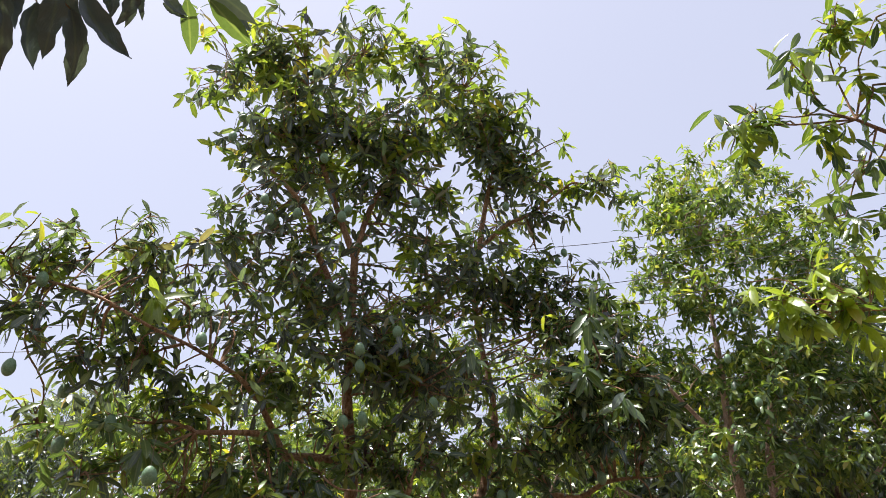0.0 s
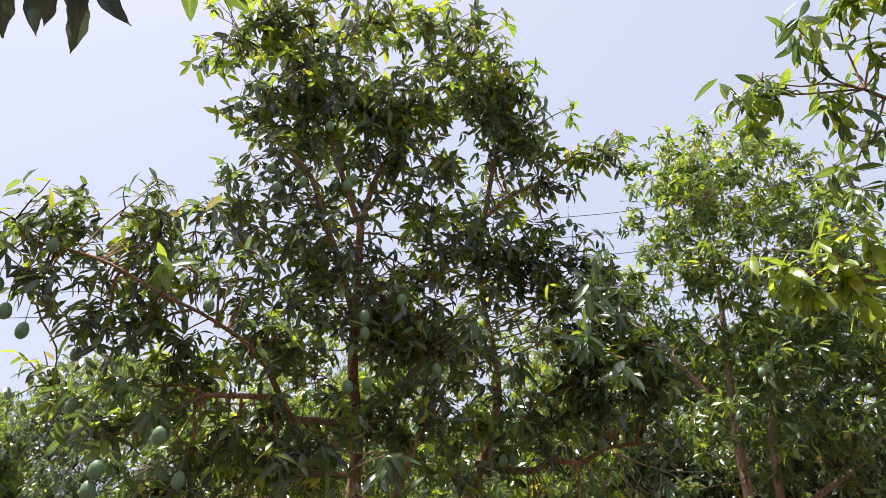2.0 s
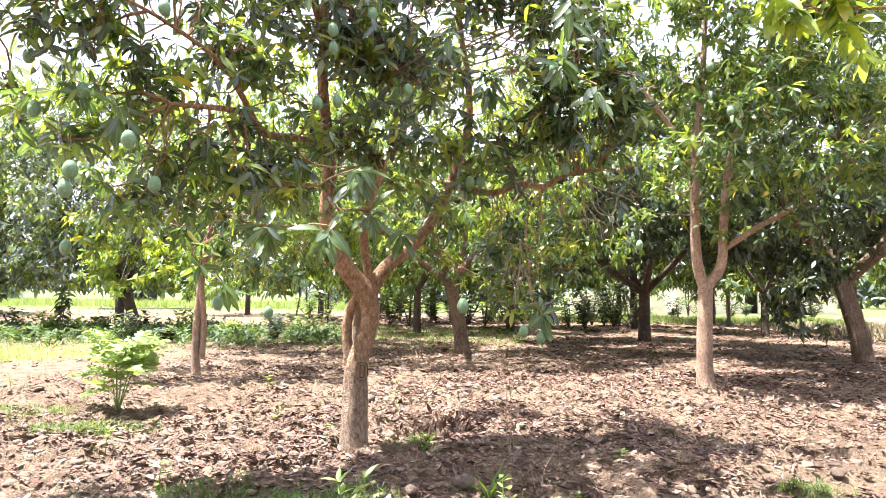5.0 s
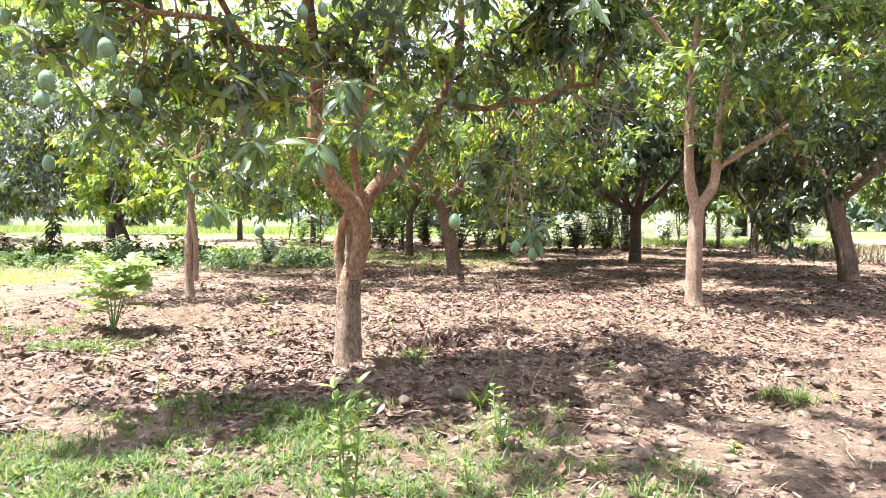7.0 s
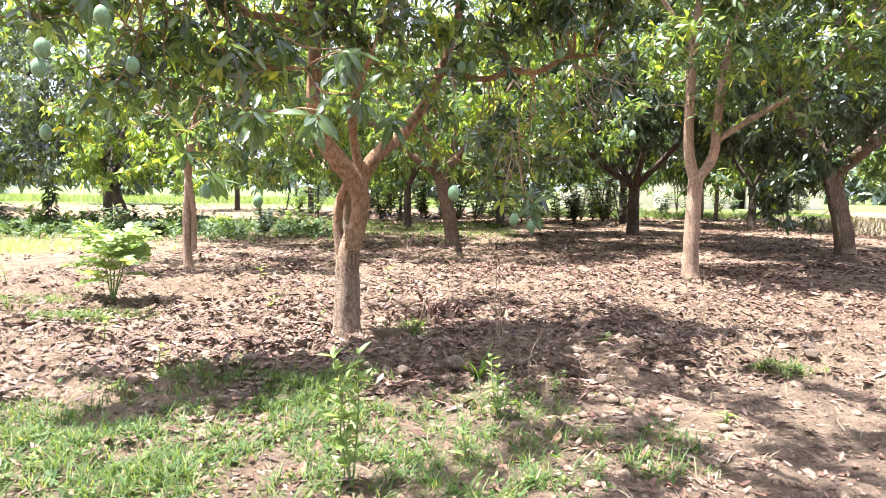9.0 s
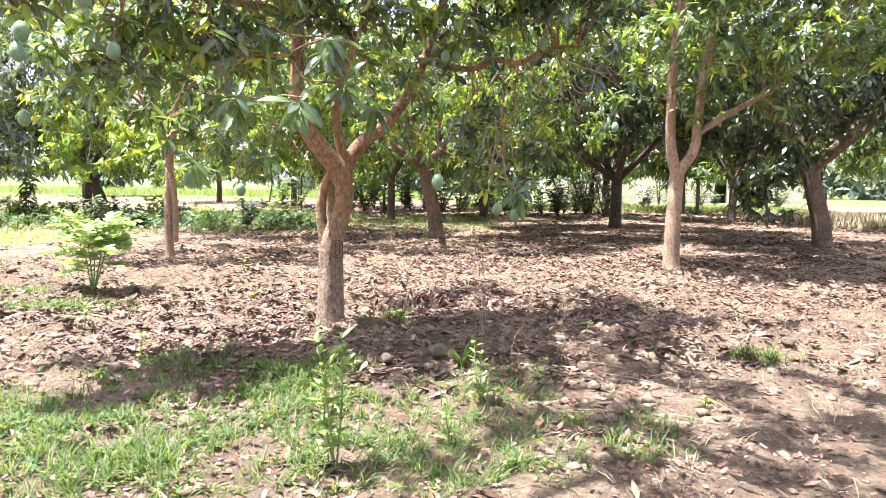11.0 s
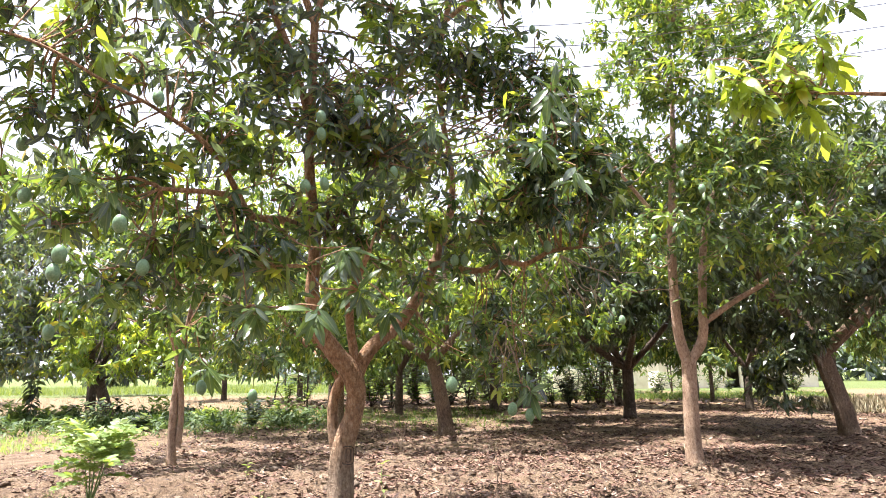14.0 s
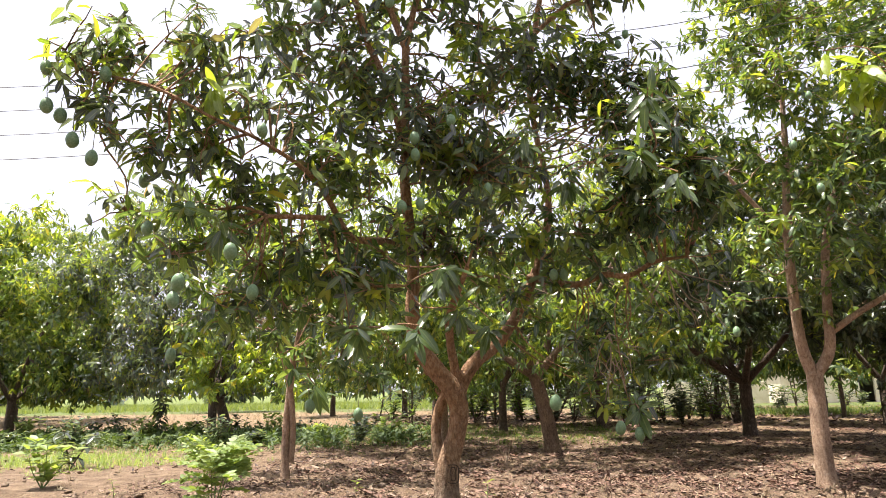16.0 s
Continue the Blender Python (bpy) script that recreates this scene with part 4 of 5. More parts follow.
bough_y = [(2.27, 4.20, 3.54, 0.2), (2.60, 4.20, 3.58, 0.2), (2.07, 4.20, 3.65, 0.2), (2.75, 4.30, 3.36, 0.2), (2.86, 4.20, 3.84, 0.2), (2.54, 4.20, 3.76, 0.2)]
bough_right = mango_tree((5.2, 3.6, 0), "mango tree with sunlit overhanging bough", [(5.2, 3.6, -0.08, 0.16), (5.1, 3.6, 0.9, 0.14), (5.0, 3.7, 1.8, 0.13)],
           [[(5.0, 3.7, 1.7, 0.10), (4.6, 3.9, 3.2, 0.06), (3.7, 3.9, 4.4, 0.03), (2.9, 3.8, 4.9, 0.012)], [(4.75, 3.8, 2.7, 0.04), (3.8, 4.1, 3.4, 0.022), (2.6, 4.2, 3.55, 0.010)]],
           bough_r + [(x, y, z, 0.05) for x, y, z, r in bough_y[:2]], 51, BARK, LEAF_MID, 200, 0.20, 5, BLADE_BIG, share_young=0.4, sides=12, droop=0.7, fuzz=2.2)
bough_l = [(-2.05, 0.95, 4.75, 0.35), (-1.8, 1.0, 4.95, 0.35), (-2.3, 0.8, 4.9, 0.4), (-1.7, 1.25, 4.85, 0.3), (-2.2, 1.4, 5.2, 0.5), (-2.8, 1.2, 5.0, 0.5), (-1.6, 1.1, 5.0, 0.4), (-1.9, 0.4, 5.2, 0.5), (-2.6, 0.2, 5.0, 0.5), (-1.0, 0.6, 5.3, 0.5), (-3.4, 0.6, 4.6, 0.5), (-3.2, 0.0, 5.4, 0.6), (-1.6, -0.6, 5.4, 0.7), (-2.4, 0.7, 5.8, 0.6)]
# unseen high boughs added overhead to cast dappled shade on soil beside the track
def over(x, y):
    z = max(7.6, 1.21 * y + 2.9)
    return (x + z * TO_SUN.x / TO_SUN.z, y + z * TO_SUN.y / TO_SUN.z, z)


SHADED = ((0.6, 5.2, 0.42), (1.2, 5.3, 0.4), (1.7, 4.8, 0.42), (0.9, 4.5, 0.4), (2.2, 4.5, 0.36), (1.4, 3.8, 0.42), (2.2, 3.6, 0.4), (0.6, 3.7, 0.36), (3.0, 4.6, 0.3), (0.0, 4.6, 0.34), (2.9, 3.7, 0.36), (1.9, 3.0, 0.4), (1.1, 3.0, 0.36), (0.1, 3.1, 0.3), (1.9, 5.5, 0.3), (2.7, 5.1, 0.26))
shade_boughs = [(*over(x, y), 1.1 * r) for x, y, r in SHADED]
bough_tree = mango_tree((-4.6, 1.2, 0), "mango tree with dark overhanging bough", [(-4.6, 1.2, -0.08, 0.16), (-4.5, 1.2, 0.9, 0.14), (-4.4, 1.3, 1.8, 0.13)],
           [[(-4.4, 1.3, 1.7, 0.10), (-4.2, 1.1, 3.2, 0.07), (-3.2, 0.8, 4.2, 0.04), (-2.3, 0.9, 4.25, 0.015)], [(-4.2, 1.1, 3.1, 0.07), (-3.8, 1.1, 5.2, 0.06), (-2.8, 1.8, 7.2, 0.05), (-1.5, 3.0, 8.0, 0.035), (-0.3, 3.8, 8.4, 0.015)]],
           bough_l + shade_boughs, 52, BARK, LEAF_OLD, 75, 0.2, 9, sides=12)


# ---- boughs' own leaves near the viewer, and large leaf whorls that stand out on the big tree ----
def leaf_shape(name, mat, form=BLADE_BIG):
    v, f, uv = form
    return mesh_from(name, v, f, mat, uv)


LEAF_SHAPES = [leaf_shape("leaf", m) for m in (LEAF_OLD, LEAF_MID, LEAF_NEW, LEAF_YELLOW)]


def place_leaf(tree, base, tip, up, me, wide=1.0):
    x = Vector(tip) - Vector(base)
    size = x.length
    x.normalize()
    z = (Vector(up) - Vector(up).dot(x) * x).normalized()
    y = z.cross(x)
    ob = piece("leaf", me, tree)
    m = Matrix((x, y, z)).transposed().to_4x4() @ Matrix.Diagonal((size, size * wide, size, 1))
    m.translation = Vector(base) - tree.location
    ob.matrix_basis = m


HANGING = [
    (-1.42, 1.12, 3.45, -1.46, 1.23, 3.25),
    (-1.44, 1.28, 3.57, -1.48, 1.38, 3.38),
    (-1.22, 1.10, 3.41, -1.27, 1.18, 3.22),
    (-1.36, 1.33, 3.59, -1.38, 1.46, 3.39),
    (-1.20, 1.16, 3.46, -1.11, 1.32, 3.32),
    (-1.16, 1.20, 3.52, -1.14, 1.23, 3.44),
    (-1.17, 1.30, 3.67, -1.16, 1.37, 3.55),
    (-1.00, 1.26, 3.56, -0.93, 1.31, 3.48),
    (-0.96, 1.32, 3.61, -0.95, 1.41, 3.47),
    (-0.83, 1.22, 3.47, -0.73, 1.31, 3.37),
    (-0.83, 1.40, 3.71, -0.78, 1.48, 3.60),
    (-1.09, 1.25, 3.59, -1.14, 1.29, 3.46),
    (-1.43, 1.07, 3.37, -1.37, 1.13, 3.30),
    (-1.43, 1.18, 3.56, -1.45, 1.25, 3.41),
]
CURLED_SHAPES = [leaf_shape("leaf", LEAF_DARK, f) for f in BLADES_CURLED]
rng = np.random.default_rng(60)
for k, (a, b, c, d, e, f) in enumerate(HANGING):
    base, tip = np.array((a, b, c)), np.array((d, e, f))
    tip = base + (tip - base) * 1.12
    face = np.array((-a, -b, 1.75 - c))
    place_leaf(bough_tree, base, tip, face + rng.normal(0, 0.8, 3), LEAF_SHAPES[1] if k in (8, 9) else CURLED_SHAPES[k % 3], 1.15)
    # often a second leaf of the same whorl hangs beside it
    for j in range(k % 2):
        shift = np.array((rng.normal(0, 0.045), rng.normal(0, 0.03), rng.uniform(0.0, 0.09)))
        place_leaf(bough_tree, base + shift, tip + shift + rng.normal(0, 0.035, 3), face + rng.normal(0, 1.0, 3), CURLED_SHAPES[(k + j) % 3], rng.uniform(0.8, 1.15))
    o = np.array(bough_tree.location)
    piece("twig", twig_mesh("twig", rng, [np.array((-2.3, 0.9, 4.25)) - o], [base - o], 0.007, 0.003, BARK, 4), bough_tree)

# young yellow leaves at the ends of the sunlit bough
for k, (x, y, z, r) in enumerate(bough_y + [(x - 0.12, y - 0.05, z + 0.12, r) for x, y, z, r in bough_y]):
    o = np.array(bough_right.location)
    piece("twig", twig_mesh("twig", rng, [np.array((2.75, 4.2, 3.56)) - o], [np.array((x, y, z)) - o], 0.006, 0.004, BARK, 5), bough_right)
    base, way, up, size = rosettes(rng, np.array([(x, y, z)]), np.array([(-0.5, -0.3, 0.5)]), 13, 66, 0.21, 0.9)
    for i in range(13):
        place_leaf(bough_right, base[i], base[i] + unit(way[i]) * size[i], up[i], LEAF_SHAPES[3 if i % 5 else 2], 1.1)

WHORLS = [(-0.89, 4.60, 2.07), (-0.76, 4.90, 2.55), (-1.36, 4.60, 2.07), (-0.65, 5.00, 2.25), (0.93, 4.80, 3.91), (1.19, 5.20, 3.33), (0.93, 5.30, 3.58), (0.84, 6.00, 1.41), (-0.40, 5.50, 2.17), (-0.75, 5.00, 2.60), (-2.16, 6.00, 1.67), (-0.06, 5.50, 3.90), (0.37, 6.00, 3.67), (-2.38, 4.40, 2.90), (-1.29, 5.90, 8.65), (-0.25, 6.30, 8.85), (0.27, 6.50, 8.41), (-0.88, 6.20, 8.90), (-2.65, 5.50, 7.83), (-2.72, 4.40, 4.80), (-3.18, 4.10, 4.51), (-2.40, 5.00, 5.36), (-1.90, 5.50, 7.96), (-2.40, 5.50, 8.10), (-2.44, 4.10, 3.95), (1.32, 6.70, 7.17), (1.88, 6.60, 6.64)]
for k, p in enumerate(WHORLS):
    low = p[2] < 4.2
    yellow = k == 24
    big = 0.30 if k == 4 else 0.24 if low else 0.19
    ax = np.array((rng.normal(0, 0.25), -0.9 if low else -0.25, 0.45 if low else 0.9))
    base, way, up, size = rosettes(rng, np.array([p]), ax[None], 13, 66, big, 0.75)
    for i in range(13):
        if i == 0:
            spot = np.array(p)
            hub = np.array(big_crown)[:, :3]
            hub = hub[((hub - spot) ** 2).sum(1).argsort()[0]]
            o = np.array(big_tree.location)
            piece("twig", twig_mesh("twig", rng, [hub - o], [spot - o], 0.010, 0.005, BARK, 5), big_tree)
        place_leaf(big_tree, base[i], base[i] + unit(way[i]) * size[i], up[i], LEAF_SHAPES[2 if yellow or (not low and i % 3 and p[2] > 6) else 1 if rng.uniform() < 0.85 else 0], 0.95)


# ---- withered leaves caught on the stem, and the old cut in the bark ----
def withered_foliage(tree, place, n, spread, seed):
    rng = np.random.default_rng(seed)
    p = np.array(place) - np.array(tree.location) + rng.normal(0, 1, (n, 3)) * np.array(spread)
    d = rng.normal(0, 0.6, (n, 3)) - np.array((0, 0, 0.6))
    tagged(piece("withered_foliage", leaves("withered_foliage", p, d, rng.normal(0, 1, (n, 3)), rng.uniform(0.07, 0.14, n), LITTER, BLADE_DRY), tree, "reddish-brown withered leaf cluster"), kind="stuff")


withered_foliage(big_tree, (-1.12, 6.15, 3.05), 46, (0.11, 0.08, 0.10), 61)
withered_foliage(big_tree, (-1.38, 6.15, 3.25), 24, (0.10, 0.08, 0.08), 62)


def bark_scar(tree, centre, wide, high, seed):
    """A raised, healed rim round a rectangular cut, on the face of the stem."""
    a = np.linspace(0, 2 * np.pi, 33)[:-1]
    e = lambda c: np.sign(c) * np.abs(c) ** 0.5
    x, z = wide * e(np.cos(a)), high * e(np.sin(a))
    y = 0.35 * x * x / 0.12
    line = np.stack([x, y, z], 1) + np.array(centre) - np.array(tree.location)
    line = np.vstack([line, line[:1]])
    v, f = tube(np.c_[line, np.full(len(line), 0.0045)], 6, 0.2, seed)
    piece("bark_scar", mesh_from("bark_scar", v, f, BARK_DARK), tree, "dark healed cut in the bark")


bark_scar(big_tree, (-0.90, 6.442, 0.80), 0.058, 0.085, 63)
bark_scar(big_tree, (-0.895, 6.440, 0.80), 0.022, 0.062, 64)


# ---- bare hanging branchlets ----
BARE = [((0.70, 6.70, 2.13), [(0.61, 6.60, 1.47), (0.81, 6.60, 1.56), (0.87, 6.50, 1.73), (0.51, 6.60, 1.70), (0.96, 6.50, 1.94), (0.66, 6.50, 1.73)]),
               ((1.30, 6.60, 2.79), [(1.68, 6.40, 2.35), (1.52, 6.50, 2.14), (1.88, 6.30, 2.42), (1.36, 6.50, 2.26), (2.09, 6.40, 2.57), (1.10, 6.60, 2.39), (1.77, 6.40, 2.13)])]
for root, ends in BARE:
    o = np.array(big_tree.location)
    for e in ends:
        piece("twig", twig_mesh("twig", rng, [np.array(root) - o], [np.array(e) - o], 0.008, 0.004, DRY_STEM, 5), big_tree)
        for k in range(2):
            mid = np.array(root) * 0.4 + np.array(e) * 0.6
            piece("twig", twig_mesh("twig", rng, [mid - o], [mid - o + rng.normal(0, 0.09, 3) - np.array((0, 0, 0.12))], 0.005, 0.003, DRY_STEM, 5), big_tree)


# ---- green mangoes hanging on long stalks ----
def mango_mesh():
    bm = bmesh.new()
    bmesh.ops.create_uvsphere(bm, u_segments=14, v_segments=10, radius=0.5)
    for v in bm.verts:
        z = v.co.z
        w = 0.74 - 0.10 * z - 0.16 * max(0, -z) ** 2
        v.co.x = v.co.x * w + 0.10 * (0.25 - z * z) * (1 if z < 0 else 0.4)
        v.co.y *= w * 0.92
    me = bpy.data.meshes.new("mango")
    bm.to_mesh(me)
    bm.free()
    for q in me.polygons:
        q.use_smooth = True
    me.materials.append(MANGO_SKIN)
    return me


MANGO = mango_mesh()
STALK_MESH = mesh_from("stalk", *tube(np.array([(0, 0, 0.47, 0.03), (0.03, 0.02, 0.9, 0.022), (-0.03, 0.05, 1.5, 0.02), (0.05, -0.03, 2.2, 0.022)]), 5), STALK)


def hang_mango(tree, place, size, turn, stalk=1.0):
    ob = piece("mango", MANGO, tree)
    m = Matrix.Rotation(turn, 4, "Z") @ Matrix.Rotation(0.12 * math.sin(turn * 3), 4, "X") @ Matrix.Scale(size, 4)
    m.translation = Vector(place) - tree.location
    ob.matrix_basis = m
    st = piece("stalk", STALK_MESH, ob, "thin brown fruit stalk")
    st.scale = (1, 1, stalk)
    st.location = (0, 0, 0.47 * (1 - stalk))


FRUIT_LOW = [(-1.04, 5.30, 3.83), (-1.04, 5.35, 3.69), (-2.44, 3.95, 2.35), (-2.47, 3.95, 2.23), (-2.10, 4.00, 2.56), (-2.96, 4.80, 1.91), (-2.15, 4.50, 2.35), (-3.12, 4.50, 3.30), (-2.71, 4.50, 3.04), (-3.06, 4.50, 2.90),
             (-2.13, 4.50, 3.66), (-1.16, 5.30, 3.19), (-1.01, 5.40, 3.24), (0.09, 5.00, 1.49), (1.11, 6.30, 2.83), (0.17, 6.50, 2.73), (0.28, 6.60, 2.75), (0.66, 5.90, 1.25), (0.83, 6.00, 1.19), (-1.73, 6.00, 1.39),
             (0.91, 5.70, 3.64), (-0.41, 5.60, 3.40), (-0.73, 5.50, 4.06), (-2.03, 5.50, 1.48)]
FRUIT_HIGH = [(0.80, 6.90, 5.46), (1.05, 6.90, 5.45), (1.14, 6.90, 5.57), (-1.96, 5.00, 5.28), (-1.92, 5.10, 5.12), (-1.69, 5.20, 5.23), (-1.27, 5.30, 5.23), (-1.23, 5.40, 5.37), (0.46, 6.60, 6.08), (-1.62, 5.20, 7.08), (-2.35, 5.10, 6.42),
              (-2.42, 5.10, 6.16), (-1.49, 5.30, 5.97), (-0.58, 5.80, 5.68), (-3.60, 3.90, 4.03), (-3.56, 3.90, 3.72), (-3.18, 4.00, 3.99), (-3.32, 3.90, 3.43), (-3.15, 3.90, 3.28), (-3.52, 4.00, 3.68)]
for k, p in enumerate(FRUIT_LOW + FRUIT_HIGH):
    hang_mango(big_tree, p, 0.125 if k not in (24, 25, 26) else 0.11, k * 1.7, 1.6 if k in (13, 6, 5, 24, 25, 19, 23) else 0.9)
for k, p in enumerate([(3.98, 9.20, 4.26), (3.74, 9.30, 4.95), (2.60, 9.00, 2.29), (2.20, 9.00, 2.64)]):
    hang_mango(pale_tree, p, 0.145, k * 2.1, 1.4)
for k in range(12):
    a = k * 2.4
    hang_mango(pale_tree, (5.2 + 2.4 * math.cos(a), 11.2 - abs(2.0 * math.sin(a)), 3.3 + 0.35 * k), 0.125, a)

# ---- power lines ----
for k in range(4):
    d = 0.41 * (3 - k)
    pts = [(-60, 3.2, 6.6 + d, 0.006), (-30, 5.9, 5.3 + d, 0.006), (-7.8, 8.5, 5.25 + d, 0.006), (1.0, 9.2, 5.8 + d * 0.9, 0.006), (5.0, 9.4, 6.3 + d * 0.95, 0.006), (20, 10.5, 8.9 + d, 0.006), (60, 13.0, 15 + d, 0.006)]
    line = smooth_line(pts, 6)
    tagged(new("power_line", mesh_from("power_line", *tube(line, 5), WIRE)), "thin grey overhead power line between the trees", "wire", "overhead lines")


# ---- litter, clods, grass ----
def track(x, y):
    """Bare trodden soil beside the grass."""
    return 1.0 if x > 1.4 + 0.35 * (y - 3.5) and y < 4.5 + 0.16 * x else 0.0


def under_tree(x, y):
    s = 0.0
    for a, b, r in ((-0.6, 7.6, 2.6), (5.0, 12.0, 3.2), (0.5, 17.0, 4.0), (7.0, 20.0, 5.0), (10, 15, 4.5), (-4.5, 13, 2.2), (2.5, 15.0, 3.5)):
        s = max(s, math.exp(-(((x - a) ** 2 + (y - b) ** 2) / (r * r)) ** 1.5))
    return s


WEED_SPOTS = ((0.47, 4.27, 0.35, 0.4, 0.9), (0.24, 3.49, 0.35, 0.3, 0.9), (0.07, 3.06, 0.4, 0.25, 0.9), (1.31, 3.75, 0.35, 0.2, 0.45), (1.1, 3.35, 0.3, 0.2, 0.4), (2.87, 5.12, 0.28, 0.12, 1), (-4.00, 7.09, 0.5, 0.3, 0.7), (-5.50, 8.32, 0.6, 0.35, 0.6), (-0.36, 6.55, 0.25, 0.2, 0.6), (0.53, 3.07, 0.3, 0.2, 0.6))


def lawn(x, y):
    s = 0.0
    for a, b, rx, ry, w in ((-1.35, 4.6, 0.95, 0.5, 1.0), (-0.7, 4.1, 1.1, 0.65, 1.0), (-2.3, 3.85, 0.9, 0.5, 0.9), (-2.1, 4.55, 0.6, 0.4, 0.9), (-1.4, 3.2, 1.2, 0.45, 0.7), (-0.35, 3.3, 0.6, 0.35, 0.7), (0.1, 3.9, 0.75, 0.5, 0.75), (-0.6, 3.35, 0.9, 0.3, 0.9), (0.6, 4.4, 0.45, 0.5, 0.45), (0.9, 3.7, 0.35, 0.22, 0.4), (2.9, 5.1, 0.35, 0.14, 0.9), (-4.1, 7.1, 0.6, 0.3, 0.5), (-5.6, 8.0, 0.8, 0.4, 0.35)):
        s = max(s, w * math.exp(-(((x - a) / rx) ** 2 + ((y - b) / ry) ** 2) ** 1.6))
    s *= max(0.0, min(1.0, 0.75 + 2.2 * noise.noise(Vector((x * 1.7, y * 2.2, 9.1)))))
    for a, b, rx, ry, w in WEED_SPOTS:
        s = max(s, w * math.exp(-(((x - a) / rx) ** 2 + ((y - b) / ry) ** 2) ** 1.3) * (0.9 + 0.9 * noise.noise(Vector((x * 5.1, y * 5.1, 2.1)))))
    return s


def litter(name, seed, n, x0, x1, y0, y1, size, keep, label, form=BLADE_DRY):
    rng = np.random.default_rng(seed)
    x, y = scatter(rng, n, x0, x1, y0, y1, keep)
    z = on_ground(x, y) + rng.uniform(0.0, 0.018, len(x))
    a = rng.uniform(0, 6.283, len(x))
    way = np.stack([np.cos(a), np.sin(a), rng.normal(0, 0.10, len(x))], 1)
    up = np.stack([rng.normal(0, 0.26, len(x)), rng.normal(0, 0.26, len(x)), np.ones(len(x))], 1)
    me = leaves(name, np.stack([x, y, z], 1), way, up, size * rng.lognormal(-0.12, 0.38, len(x)).clip(0.35, 1.9), LITTER, form)
    return tagged(new(name, me), label, "leaf litter", kind="stuff")


litter("leaf_litter", 71, 90000, -7.5, 8.5, 2.4, 13.5, 0.085, lambda x, y: (0.36 + 0.6 * under_tree(x, y) + (0.4 if y > 7.5 and x > -3 else 0.0)) * (1 - 0.8 * track(x, y)) * (1 - 0.5 * lawn(x, y)) * (1.0 if x > -3.2 else 0.75) * max(0.2, min(1.0, (y - 2.9) / 1.6)), "dry brown and pinkish fallen mango leaves covering the soil")
# fallen leaves, packed denser than needed to darken the ground like tree shade
litter("leaf_litter", 72, 68000, -10, 17, 13.0, 29, 0.105, lambda x, y: 0.2 + 0.9 * under_tree(x, y) + (1.2 if x > -6.5 and y < 21 + 0.4 * (x + 6.5) else 0), "dry brown fallen leaves in the orchard shade", BLADE_DRY_FAR)


litter("leaf_litter", 79, 16000, -7, 22, 28, 46, 0.26, lambda x, y: 0.8, "dry fallen leaves under the far rows", BLADE_DRY_FAR)


litter("leaf_litter", 83, 24000, -6, 2.6, 3.5, 7.2, 0.06, lambda x, y: 0.9 * max(0.0, 1 - 1.1 * lawn(x, y)) * (1 - 0.7 * track(x, y)), "small dry fallen leaves on the broken soil before the big tree", BLADE_DRY_FAR)
litter("leaf_crumbs", 80, 60000, -5.5, 6, 2.4, 8.5, 0.030, lambda x, y: 0.75, "small crumbled bits of dry leaves and bark on the soil", BLADE_CRUMB)


def clods(name, seed, n, x0, x1, y0, y1, size, keep, label, fine=1, rough=0.36):
    """Crumbled lumps of soil: small uneven icosahedra half sunk in the ground."""
    rng = np.random.default_rng(seed)
    bm = bmesh.new()
    bmesh.ops.create_icosphere(bm, subdivisions=fine, radius=1)
    bv, bf = np.array([v.co[:] for v in bm.verts]), np.array([[v.index for v in f.verts] for f in bm.faces])
    bm.free()
    x, y = scatter(rng, n, x0, x1, y0, y1, keep)
    z = on_ground(x, y)
    s = size * rng.lognormal(0, 0.7, len(x)).clip(0.3, 3.0)
    v = bv[None] * (1 + rng.normal(0, rough, (len(x), len(bv), 1))) * (s[:, None] * np.stack([rng.uniform(0.7, 1.4, len(x)), rng.uniform(0.7, 1.4, len(x)), rng.uniform(0.5, 0.8, len(x))], 1))[:, None]
    if fine > 1:
        for k in range(7):
            d = unit(rng.normal(0, 1, (len(x), 1, 3)))
            reach = (v * d).sum(-1, keepdims=True)
            v = v - np.maximum(reach - s[:, None, None] * rng.uniform(0.35, 0.7, (len(x), 1, 1)), 0) * d
        z = z - 0.32 * s
    v = v + np.stack([x, y, z], 1)[:, None]
    f = (bf[None] + (np.arange(len(x)) * len(bv))[:, None, None]).reshape(-1, 3)
    return tagged(new(name, mesh_from(name, v.reshape(-1, 3), f, CLOD, None, False)), label, "soil clods", kind="stuff")


clods("soil_clods", 73, 9500, -7.5, 8, 2.4, 12.5, 0.015, lambda x, y: 0.6, "crumbled lumps of pinkish dry soil")
clods("soil_clods", 82, 1500, -5.5, 4.5, 4.3, 11, 0.034, lambda x, y: 0.8 - 0.6 * lawn(x, y), "broken lumps of dug-up reddish soil", 2, 0.10)
clods("soil_clods", 84, 5000, -6, 2.0, 3.6, 7.0, 0.019, lambda x, y: 0.9 - 0.8 * lawn(x, y), "lumps of dry soil before the big tree")
clods("soil_clods", 81, 6000, -5, 6, 2.4, 7.5, 0.010, lambda x, y: 0.8, "fine crumbs of dry soil")
clods("soil_clods", 78, 6000, -14, 9, 6.5, 18, 0.020, lambda x, y: 0.55, "larger lumps of dry soil between the trees")


